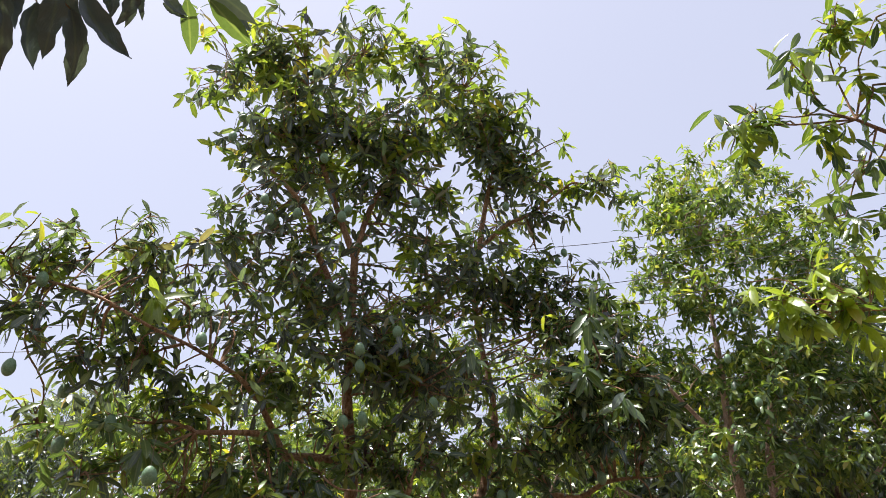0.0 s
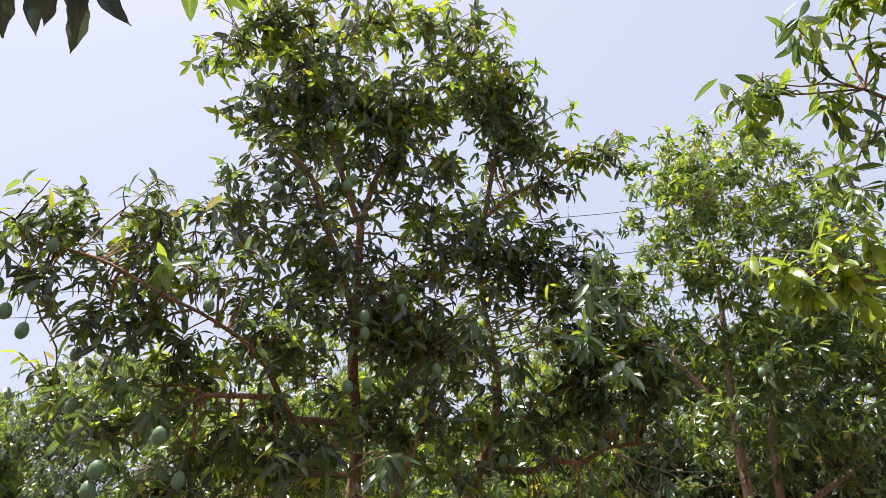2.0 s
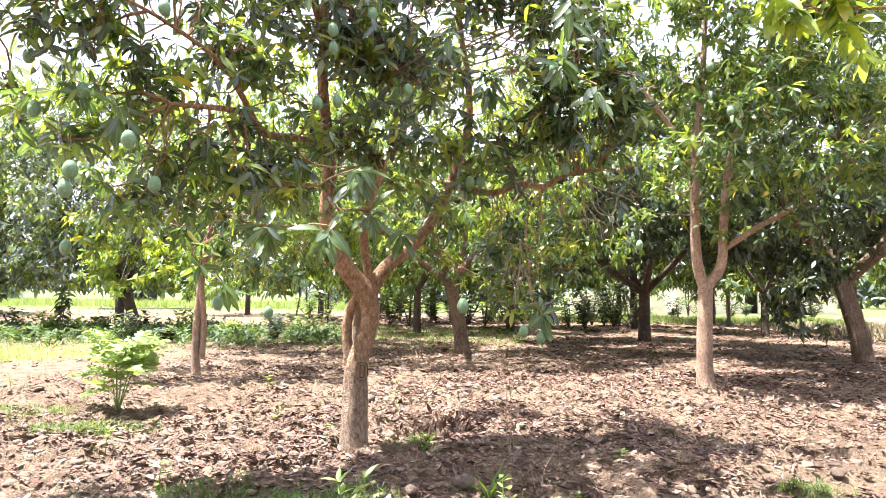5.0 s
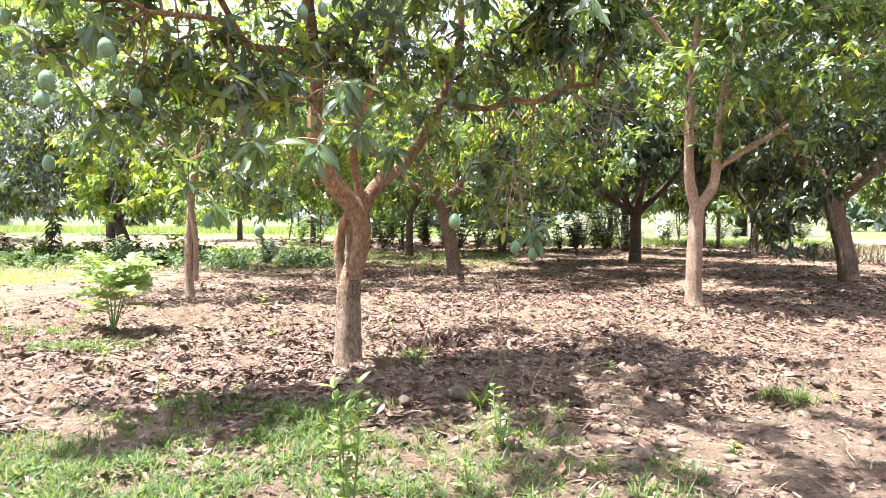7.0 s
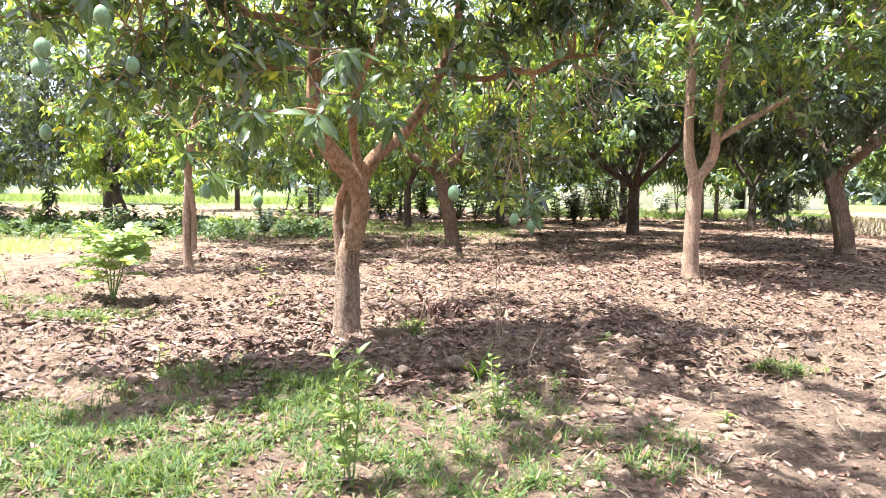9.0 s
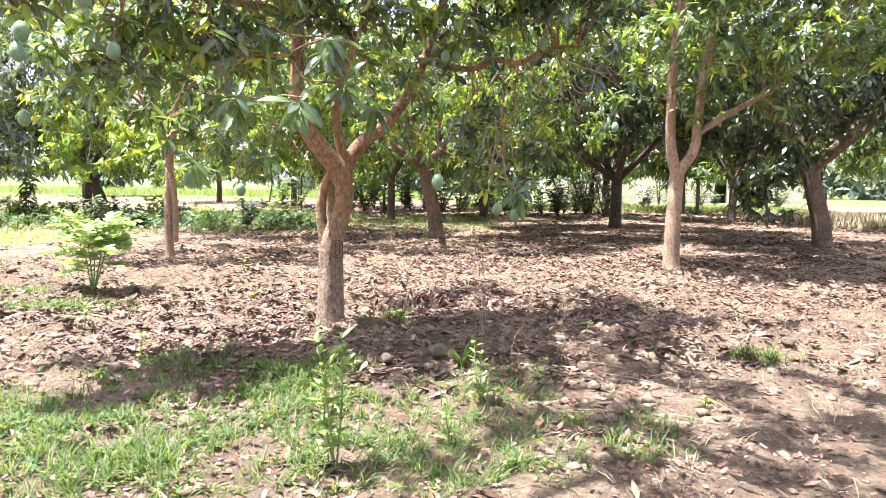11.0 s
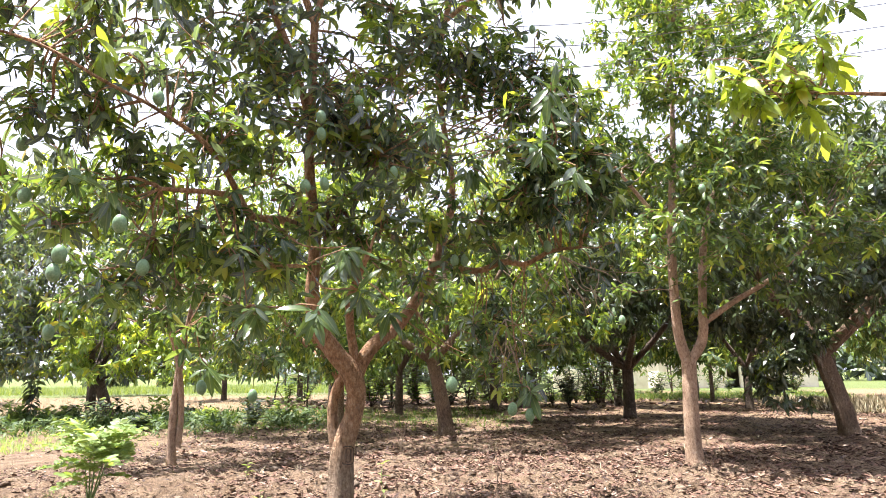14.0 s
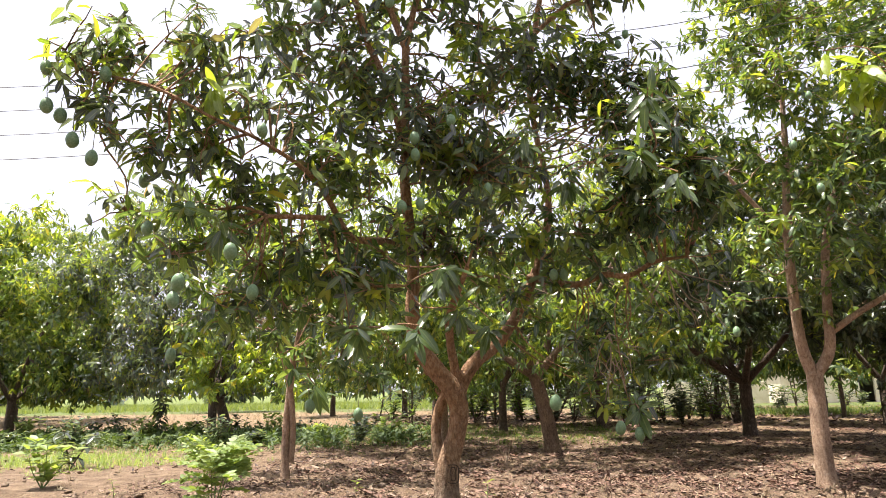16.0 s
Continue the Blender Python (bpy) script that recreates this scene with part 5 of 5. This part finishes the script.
def grass(name, seed, n, x0, x1, y0, y1, length, blades, keep, label, spread=0.5, mat=LEAF_GRASS, form=BLADE_GRASS):
    rng = np.random.default_rng(seed)
    x, y = scatter(rng, n, x0, x1, y0, y1, keep)
    z = on_ground(x, y)
    p = np.repeat(np.stack([x, y, z], 1), blades, 0)
    p[:, :2] += rng.normal(0, 0.25 * length, (len(p), 2))
    a = rng.uniform(0, 6.283, len(p))
    t = np.abs(rng.normal(0, spread, len(p)))
    way = np.stack([np.cos(a) * t, np.sin(a) * t, np.ones(len(p))], 1)
    up = np.stack([-np.cos(a), -np.sin(a), t], 1)
    me = leaves(name, p, way, up, length * rng.uniform(0.5, 1.3, len(p)), mat, form)
    return tagged(new(name, me), label, "grass", kind="stuff")


grass("grass", 74, 34000, -6.4, 3.6, 2.4, 8.6, 0.095, 12, lawn, "patchy short green grass on dry soil", 1.1)
grass("grass", 75, 24000, -26, 2.5, 17, 35, 0.15, 7, lambda x, y: 1.4 * math.exp(-((y - 24.0 - 0.1 * (x + 8)) / 5.0) ** 4) * (1 if x < -2.5 else 0.5), "strip of green grass between orchard rows", 1.0, LEAF_GRASS, BLADE_GRASS_FAR)
def weed_bed(seed, n, x0, x1, y0, y1, keep):
    """Low broad-leaved weeds that close over the ground; their dark colour includes tree shade."""
    rng = np.random.default_rng(seed)
    x, y = scatter(rng, n, x0, x1, y0, y1, keep)
    tips = np.stack([x, y, on_ground(x, y) + rng.uniform(0.05, 0.42, len(x))], 1)
    axes = np.tile((0, 0, 1.0), (len(x), 1)) + rng.normal(0, 0.4, (len(x), 3))
    me = leaves("weed_bed", *rosettes(rng, tips, axes, 6, 68, 0.22, 0.15), LEAF_WEED_SHADE, BLADE_FAR)
    return tagged(new("weed_bed", me), "dense dark green low weeds between the orchard rows, darkened for tree shade", "weeds", kind="stuff")


weed_bed(89, 9000, -23, -3.5, 16.5, 27.5, lambda x, y: 1.1 * math.exp(-((y - 22.2 - 0.12 * (x + 12)) / 3.6) ** 4) * (1 if x < -6 else 0.5))
grass("grass", 76, 5000, 2, 24, 34, 47, 0.35, 9, lambda x, y: math.exp(-((y - 41) / 4.5) ** 4), "sunlit grass strip behind the orchard", 0.5)
grass("field_grass", 77, 7500, -85, 0, 60, 80, 0.6, 8, lambda x, y: 0.8, "tall bright green grass of the far field", 0.35, LEAF_FIELD, BLADE_GRASS_FAR)

grass("grass", 87, 5200, -17, -6.5, 12, 19, 0.16, 7, lambda x, y: 1.3 * math.exp(-(((x + 11.8) / 3.2) ** 2 + ((y - 15.6) / 2.0) ** 2) ** 1.5), "sunny patch of light green grass and weeds", 0.9, LEAF_WEED, BLADE_GRASS_FAR)
grass("dry_brush", 83, 2200, 15.5, 24, 24, 32, 0.4, 9, lambda x, y: 1.0, "pale dry brushwood and straw beside the orchard", 0.7, LEAF_DRY, BLADE_GRASS_FAR)
grass("dry_grass", 84, 2600, -14, 8, 9, 19, 0.13, 7, lambda x, y: 0.35, "scattered dry straw and stubble", 1.3, LEAF_DRY)
grass("dry_grass", 88, 4200, -42, 3, 28, 58, 0.22, 6, lambda x, y: 0.7, "tufts of dead grass on the bare strip behind the orchard", 0.9, LEAF_DRY, BLADE_GRASS_FAR)
grass("dry_grass", 85, 1500, -5, 5, 2.5, 9, 0.09, 5, lambda x, y: 0.5, "scattered dry straw bits near the grass", 1.6, LEAF_DRY)


def ground_weeds(seed, n, x0, x1, y0, y1):
    rng = np.random.default_rng(seed)
    x, y = scatter(rng, n, x0, x1, y0, y1, lawn)
    tips = np.stack([x, y, on_ground(x, y) + rng.uniform(0.01, 0.07, len(x))], 1)
    axes = np.tile((0, 0, 1.0), (len(x), 1)) + rng.normal(0, 0.3, (len(x), 3))
    me = leaves("ground_weeds", *rosettes(rng, tips, axes, 7, 70, 0.042, 0.1), LEAF_GRASS, BLADE_LEAFLET)
    return tagged(new("ground_weeds", me), "low small-leaved green weeds spreading through the grass", "weeds", kind="stuff")


ground_weeds(86, 11000, -5, 3.4, 2.4, 8)


# ---- small plants ----
def stemmed(name, at, label, category, height, stems, leaf_n, leaf_len, mat, stem_mat, seed, form=BLADE_FINE, lean=0.2, group="", droop=0.15, r=0.006):
    """A small plant: one or more stems, each with leaves of its own along it."""
    rng = np.random.default_rng(seed)
    at = (at[0], at[1], ground_height(at[0], at[1]) - 0.01)
    ob = thing(name, at, label, category, group)
    for _ in range(stems):
        top = np.array((rng.normal(0, lean), rng.normal(0, lean), 1)) * height * rng.uniform(0.75, 1.05)
        line = smooth_line([(0, 0, 0, r), (*(top * 0.5 + rng.normal(0, 0.03, 3) * height), r * 0.75), (*top, r * 0.35)], 5)
        piece("stem", mesh_from("stem", *tube(line, 6), stem_mat), ob)
        n = leaf_n
        k = rng.integers(len(line) // 4, len(line), n)
        a = np.arange(n) * 2.4 + rng.uniform(0, 6)
        way = np.stack([np.cos(a), np.sin(a), rng.uniform(0.1, 0.9, n)], 1)
        way[:, 2] -= droop
        if n:
            piece("foliage", leaves("foliage", line[k, :3], way, np.tile((0, 0, 1.0), (n, 1)) + rng.normal(0, 0.2, (n, 3)), leaf_len * rng.uniform(0.6, 1.2, n), mat, form), ob)
    return ob


stemmed("tall_weed", (-0.42, 2.97), "pale green upright weed with narrow leaves in the grass", "weed", 0.66, 3, 34, 0.085, LEAF_WEED, GREEN_STEM, 81, lean=0.07, droop=-0.2)
stemmed("tall_weed", (0.38, 4.0), "thin pale weed growing among dry stalks", "weed", 0.42, 3, 12, 0.09, LEAF_WEED, GREEN_STEM, 82, lean=0.15)
for k, (x, y, h) in enumerate(((-2.36, 5.19, 0.27), (-3.30, 6.16, 0.24), (-1.76, 5.49, 0.14), (-2.03, 7.52, 0.26), (-2.95, 10.3, 0.24), (1.49, 5.7, 0.12), (-0.67, 8.16, 0.42), (-1.31, 7.07, 0.2), (-0.31, 6.69, 0.16), (1.9, 4.1, 0.12), (0.15, 3.35, 0.2), (-6.5, 9.5, 0.3), (5.9, 15.5, 0.35))):
    stemmed("seedling", (x, y), "small green seedling sprouting from the litter", "seedling", h, 1, 8, 0.12 if h > 0.2 else 0.09, LEAF_WEED, GREEN_STEM, 90 + k, group="seedlings", lean=0.1)
stemmed("sapling", (-15.0, 24.6), "mango sapling with drooping dark leaves", "sapling", 1.7, 2, 34, 0.45, LEAF_OLD, BARK_DARK, 110, lean=0.12, droop=1.0, r=0.02)
stemmed("sapling", (-10.7, 14.05), "low dark-leaved sapling at the edge of the grass", "sapling", 1.0, 4, 16, 0.34, LEAF_OLD, BARK_DARK, 111, lean=0.3, droop=0.6, r=0.014)
stemmed("sapling", (-8.6, 10.6), "bright green broad-leaved weed bush", "weed", 0.8, 6, 16, 0.24, LEAF_WEED, GREEN_STEM, 112, BLADE_ROUND, lean=0.4, r=0.01)
for k in range(22):
    stemmed("low_bush", (-21 + 0.75 * k + 0.5 * math.sin(k * 5.1), 22.0 + 2.6 * math.sin(k * 2.1)), "low dark green weed bush in the grass", "bush", 0.7 + 0.25 * math.sin(k), 8, 26, 0.2, LEAF_OLD if k % 3 else LEAF_WEED, GREEN_STEM, 120 + k, BLADE_ROUND, lean=0.45, group="low bushes", r=0.008)


for k in range(30):
    stemmed("undergrowth_shrub", (-8 + 1.25 * k + 0.8 * math.sin(k * 4.3), 36 + 4 * math.sin(k * 2.7) + (14 if k > 14 else 0)), "dark shrub growing under the far orchard trees", "shrub", 1.3 + 0.4 * math.sin(k * 1.9), 6, 26, 0.34, LEAF_OLD if k % 3 else LEAF_MID, BARK_DARK, 200 + k, lean=0.35, group="undergrowth", r=0.02)


for k in range(18):
    stemmed("undergrowth_shrub", (-3.2 + 0.72 * k + 0.4 * math.sin(k * 5.1), 32.5 + 2.5 * math.sin(k * 2.3)), "dark leafy shrub under the orchard trees", "shrub", 2.1 + 0.6 * math.sin(k * 1.3), 7, 34, 0.36, LEAF_DEEP_SHADE if k % 3 else LEAF_MID, BARK_DARK, 300 + k, lean=0.3, group="undergrowth", r=0.025)


for k in range(8):
    stemmed("young_tree", (13 + 1.9 * k + 0.7 * math.sin(k * 3.3), 50 + 5 * math.sin(k * 2.2)), "thin young tree standing before the pale wall", "tree", 3.4 + 0.6 * math.sin(k * 1.7), 2, 34, 0.4, LEAF_MID, BARK_DARK, 240 + k, lean=0.10, group="young trees", droop=0.5, r=0.06)


for k, (x, y, h) in enumerate(((-9.5, 39, 3.2), (-9.9, 44, 3.0), (-2.4, 36, 3.4), (-1.7, 50, 3.6), (-6.4, 33, 2.8), (4.8, 38, 3.2))):
    stemmed("young_tree", (x, y), "thin young tree with bare straight stem in the far rows", "tree", h, 1, 26, 0.32, LEAF_MID, BARK_DARK, 260 + k, lean=0.05, group="young trees", droop=0.6, r=0.055)


def bent_sapling(at, label, bows, seed):
    """Bare dark stems that bow over and hang back to the ground."""
    ob = thing("bent_sapling", (at[0], at[1], ground_height(*at) - 0.02), label, "sapling")
    for w, h, r in bows:
        line = smooth_line([(0, 0, 0, r), (-0.25 * w, 0, 0.5 * h, r * 0.9), (0.1 * w, 0, h, r * 0.8), (0.75 * w, 0.1, 0.75 * h, r * 0.6), (w, 0.1, 0.25 * h, r * 0.4)], 6)
        piece("stem", mesh_from("stem", *tube(line, 7), BARK_DARK), ob)
    rng = np.random.default_rng(seed)
    n = 30
    p = np.stack([rng.uniform(-0.2, 0.9, n), rng.normal(0, 0.1, n), rng.uniform(0.9, 2.0, n)], 1)
    tagged(piece("foliage", leaves("foliage", p, rng.normal(0, 0.6, (n, 3)) - np.array((0, 0, 0.8)), rng.normal(0, 1, (n, 3)), rng.uniform(0.2, 0.32, n), LEAF_OLD), ob), kind="stuff")


bent_sapling((8.7, 34.5), "dark bare stems bowed over beside the orchard row", ((0.7, 1.9, 0.05), (0.5, 1.6, 0.045), (-0.35, 2.1, 0.05)), 270)


def blade_plant(at, label, height, n, seed, mat):
    rng = np.random.default_rng(seed)
    ob = thing("blade_plant", (at[0], at[1], ground_height(*at) - 0.01), label, "plant")
    a = rng.uniform(0, 6.28, n)
    t = rng.uniform(0.1, 0.6, n)
    for i in range(n):
        me = leaves("blade", np.zeros((1, 3)), np.array([(math.cos(a[i]) * t[i], math.sin(a[i]) * t[i], 1.0)]), np.array([(-math.cos(a[i]), -math.sin(a[i]), t[i])]), np.array([height * rng.uniform(0.7, 1.2)]), mat, BLADE_LONG)
        piece("blade", me, ob)
    return ob


blade_plant((0.30, 5.08), "bright green tuft of broad upright blades", 0.30, 16, 131, LEAF_GRASS)
blade_plant((-0.25, 7.0), "dark green low blade plant", 0.22, 10, 132, LEAF_GRASS)


def feather_shrub(at, seed, height):
    """Shrub with feather-like compound leaves: each frond is a part with its own leaflets."""
    rng = np.random.default_rng(seed)
    ob = thing("feathery_shrub", (at[0], at[1], ground_height(*at) - 0.01), "bright green young shrub with feathery compound leaves", "shrub")
    for s in range(5):
        top = np.array((rng.normal(0.12, 0.30), rng.normal(0, 0.22), 0.85)) * height * rng.uniform(0.7, 1.05)
        line = smooth_line([(0, 0, 0, 0.012), (*(top * 0.55 + rng.normal(0, 0.03, 3)), 0.008), (*top, 0.004)], 6)
        piece("stem", mesh_from("stem", *tube(line, 6), GREEN_STEM), ob)
        for k in range(11):
            b = line[rng.integers(len(line) // 2 - 1, len(line)), :3]
            a = rng.uniform(0, 6.283)
            d = np.array((math.cos(a), math.sin(a), rng.uniform(0.1, 1.0)))
            length = rng.uniform(0.30, 0.56)
            q = np.linspace(0, 1, 17)
            rib = b + d * (q * length)[:, None] + np.array((0, 0, -0.14)) * (q ** 2)[:, None]
            fr = piece("frond", mesh_from("frond", *tube(np.c_[rib, np.full(17, 0.003)], 3), GREEN_STEM), ob)
            side = unit(np.cross(d, (0, 0, 1.0)))
            pos = np.repeat(rib[1:], 2, 0)
            way = np.tile(np.stack([side, -side]), (16, 1)) + d * 0.35 + rng.normal(0, 0.15, (32, 3))
            tagged(piece("leaflet_spray", leaves("leaflet_spray", pos, way, np.tile((0, -0.6, 0.8), (32, 1)) + rng.normal(0, 0.45, (32, 3)), np.repeat(0.07 + 0.06 * np.sin(q[1:] * 3.0), 2) * rng.uniform(0.75, 1.15, 32), LEAF_WEED, BLADE_LEAFLET), fr), kind="stuff")
    return ob


feather_shrub((-4.2, 8.1), 140, 1.05)


def dry_stalk(at, tops, label, seed, r=0.004):
    rng = np.random.default_rng(seed)
    ob = thing("dry_stalk", (at[0], at[1], ground_height(*at) - 0.01), label, "dry stalk", "dry stalks")
    for top in tops:
        top = np.array(top)
        line = smooth_line([(0, 0, 0, r), (*(top * 0.4 + rng.normal(0, 0.02, 3)), r * 0.85), (*(top * 0.75 + rng.normal(0, 0.03, 3)), r * 0.7), (*top, r * 0.4)], 5)
        st = piece("stem", mesh_from("stem", *tube(line, 5), DRY_STEM), ob)
        n = 5
        k = rng.integers(len(line) // 2, len(line), n)
        piece("dry_foliage", leaves("dry_foliage", line[k, :3], rng.normal(0, 1, (n, 3)) - np.array((0, 0, 0.8)), rng.normal(0, 1, (n, 3)), rng.uniform(0.03, 0.07, n), LITTER, BLADE_DRY), st)
    return ob


dry_stalk((0.53, 5.6), [(-0.13, 0.05, 1.12), (-0.05, 0.0, 0.95), (0.05, 0.1, 0.55)], "tall thin dry weed stalk with withered tips", 150)
dry_stalk((0.72, 5.1), [(0.12, 0.0, 0.62), (-0.1, 0.1, 0.35)], "leaning dry weed stalk", 151)
dry_stalk((-0.73, 13.2), [(0.1, 0, 0.62), (-0.12, 0, 0.66), (0.0, 0.1, 0.5)], "bare forked dry twig standing in the soil", 152, 0.012)
dry_stalk((-0.36, 10.3), [(0.18, 0, 0.42), (-0.16, 0, 0.10), (0.28, 0.05, 0.05)], "bare bent dry twig", 153, 0.012)
dry_stalk((-3.2, 10.6), [(-0.2, 0, 0.5), (0.2, 0.1, 0.4), (-0.35, 0, 0.3)], "dry twiggy weed among fallen leaves", 154, 0.006)


def dead_plant(at, seed):
    """A withered clump of hanging brown leaves."""
    rng = np.random.default_rng(seed)
    ob = thing("withered_plant", (at[0], at[1], ground_height(*at)), "withered clump of curled brown leaves", "dead plant")
    n = 34
    p = rng.normal(0, 1, (n, 3)) * np.array((0.2, 0.14, 0.09)) + np.array((0, 0, 0.2))
    d = rng.normal(0, 0.5, (n, 3)) - np.array((0, 0, 0.9))
    tagged(piece("dry_foliage", leaves("dry_foliage", p, d, rng.normal(0, 1, (n, 3)), rng.uniform(0.09, 0.15, n), LITTER, BLADE_DRY), ob), kind="stuff")
    piece("stem", mesh_from("stem", *tube(np.array([(0, 0, 0, 0.012), (0.02, 0, 0.15, 0.01), (0.08, 0.03, 0.36, 0.004)]), 6), DRY_STEM), ob)


dead_plant((0.05, 7.4), 160)
dead_plant((-0.25, 6.9), 161)


def straw(at, length, turn, k):
    z = ground_height(*at) + 0.02
    line = smooth_line([(-length / 2, 0, 0.0, 0.004), (0, 0.015, 0.006, 0.0035), (length / 2, -0.01, 0.0, 0.002)], 4)
    ob = tagged(new("fallen_stick", mesh_from("fallen_stick", *tube(line, 5), DRY_STEM)), "pale dry stick lying on the soil", "stick", "fallen sticks")
    ob.location, ob.rotation_euler = (*at, z), (0, 0, turn)


for k, (x, y, s, a) in enumerate(((1.59, 4.6, 0.5, -0.7), (1.44, 4.9, 0.4, -0.6), (1.9, 4.8, 0.45, 0.4), (1.0, 3.9, 0.5, 0.1), (1.7, 3.9, 0.4, -0.5), (2.2, 5.3, 0.35, 0.2), (-2.6, 10.8, 0.7, 0.3), (-1.6, 10.4, 0.5, -0.3), (0.9, 3.5, 0.4, 0.9), (2.6, 4.0, 0.3, 1.2), (-0.9, 5.2, 0.35, 0.6))):
    straw((x, y), s, a, k)


def stone(at, size, seed):
    rng = np.random.default_rng(seed)
    bm = bmesh.new()
    bmesh.ops.create_icosphere(bm, subdivisions=3, radius=1)
    for v in bm.verts:
        n = noise.noise(v.co * 1.1 + Vector((seed, 0, 0))) * 0.35 + noise.noise(v.co * 3.1 + Vector((0, seed, 0))) * 0.12
        v.co = v.co * (1 + n)
        v.co.z *= 0.7
    me = bpy.data.meshes.new("stone")
    bm.to_mesh(me)
    bm.free()
    for q in me.polygons:
        q.use_smooth = True
    me.materials.append(STONE)
    ob = tagged(new("stone", me), "rough brown stone half sunk in the soil", "stone", "stones")
    ob.location, ob.scale, ob.rotation_euler = (*at, ground_height(*at) + size * 0.3), (size, size, size), (0, 0, seed)


for k, (x, y, s) in enumerate(((0.12, 5.28, 0.09), (-0.86, 6.36, 0.06), (-1.2, 9.3, 0.10), (-1.55, 9.4, 0.07), (2.3, 6.1, 0.07), (1.3, 5.0, 0.06), (2.9, 6.4, 0.08), (-0.3, 5.0, 0.05), (-2.9, 10.9, 0.10), (-2.7, 11.0, 0.07), (1.75, 5.3, 0.05), (3.3, 5.6, 0.06))):
    stone((x, y), s, k + 1)


# ---- far building and wall ----
def block(x0, x1, y0, y1, z0, z1, bevel=0.02):
    bm = bmesh.new()
    bmesh.ops.create_cube(bm, size=1)
    bmesh.ops.transform(bm, matrix=Matrix.Translation(((x0 + x1) / 2, (y0 + y1) / 2, (z0 + z1) / 2)) @ Matrix.Diagonal((x1 - x0, y1 - y0, z1 - z0, 1)), verts=bm.verts)
    bmesh.ops.bevel(bm, geom=bm.edges[:], offset=bevel, segments=1, affect="EDGES")
    return bm


def solid(name, bm, mat, parent=None, label=""):
    me = bpy.data.meshes.new(name)
    bm.to_mesh(me)
    bm.free()
    me.materials.append(mat)
    return piece(name, me, parent, label)


hut = thing("farm_building", (28, 62, 0), "low pale pink plastered farm building with dark doorway", "building")
for name, a in (("wall", (-7, -0.6, 0, 0.25, -0.2, 2.9)), ("wall", (0.6, 8, 0, 0.25, -0.2, 2.9)), ("lintel", (-0.6, 0.6, 0, 0.25, 2.1, 2.9)), ("wall", (-7, -6.75, 0.25, 6, -0.2, 2.9)), ("wall", (7.75, 8, 0.25, 6, -0.2, 2.9)), ("wall", (-6.75, 7.75, 5.75, 6, -0.2, 2.9))):
    solid(name, block(*a), PLASTER, hut)
solid("roof", block(-7.4, 8.4, -0.5, 6.4, 2.904, 3.1), STONE, hut, "grey flat slab roof")
solid("door", block(-0.62, -0.56, 0.26, 1.35, 0, 2.05), DARK_WOOD, hut, "dark wooden door standing open inwards")
fence = tagged(solid("compound_wall", block(11, 19.9, 61.9, 62.15, -0.2, 1.9), PLASTER), "weathered pale plastered boundary wall", "wall", kind="structure")

# ---- woods in the distance ----
rng = np.random.default_rng(170)
n = 200
wx = rng.uniform(-190, 190, n)
wc = np.stack([wx, rng.uniform(88, 112, n), rng.uniform(1.0, 6.5, n), rng.uniform(2.2, 3.6, n)], 1)
tips, axes, _ = clump_tips(rng, wc, 2.6)
tagged(new("far_woods", leaves("far_woods", *rosettes(rng, tips, axes, 5, 72, 2.0, 0.4), LEAF_OLD, BLADE_FAR)), "dark green line of woods in the distance", "woods", kind="stuff")
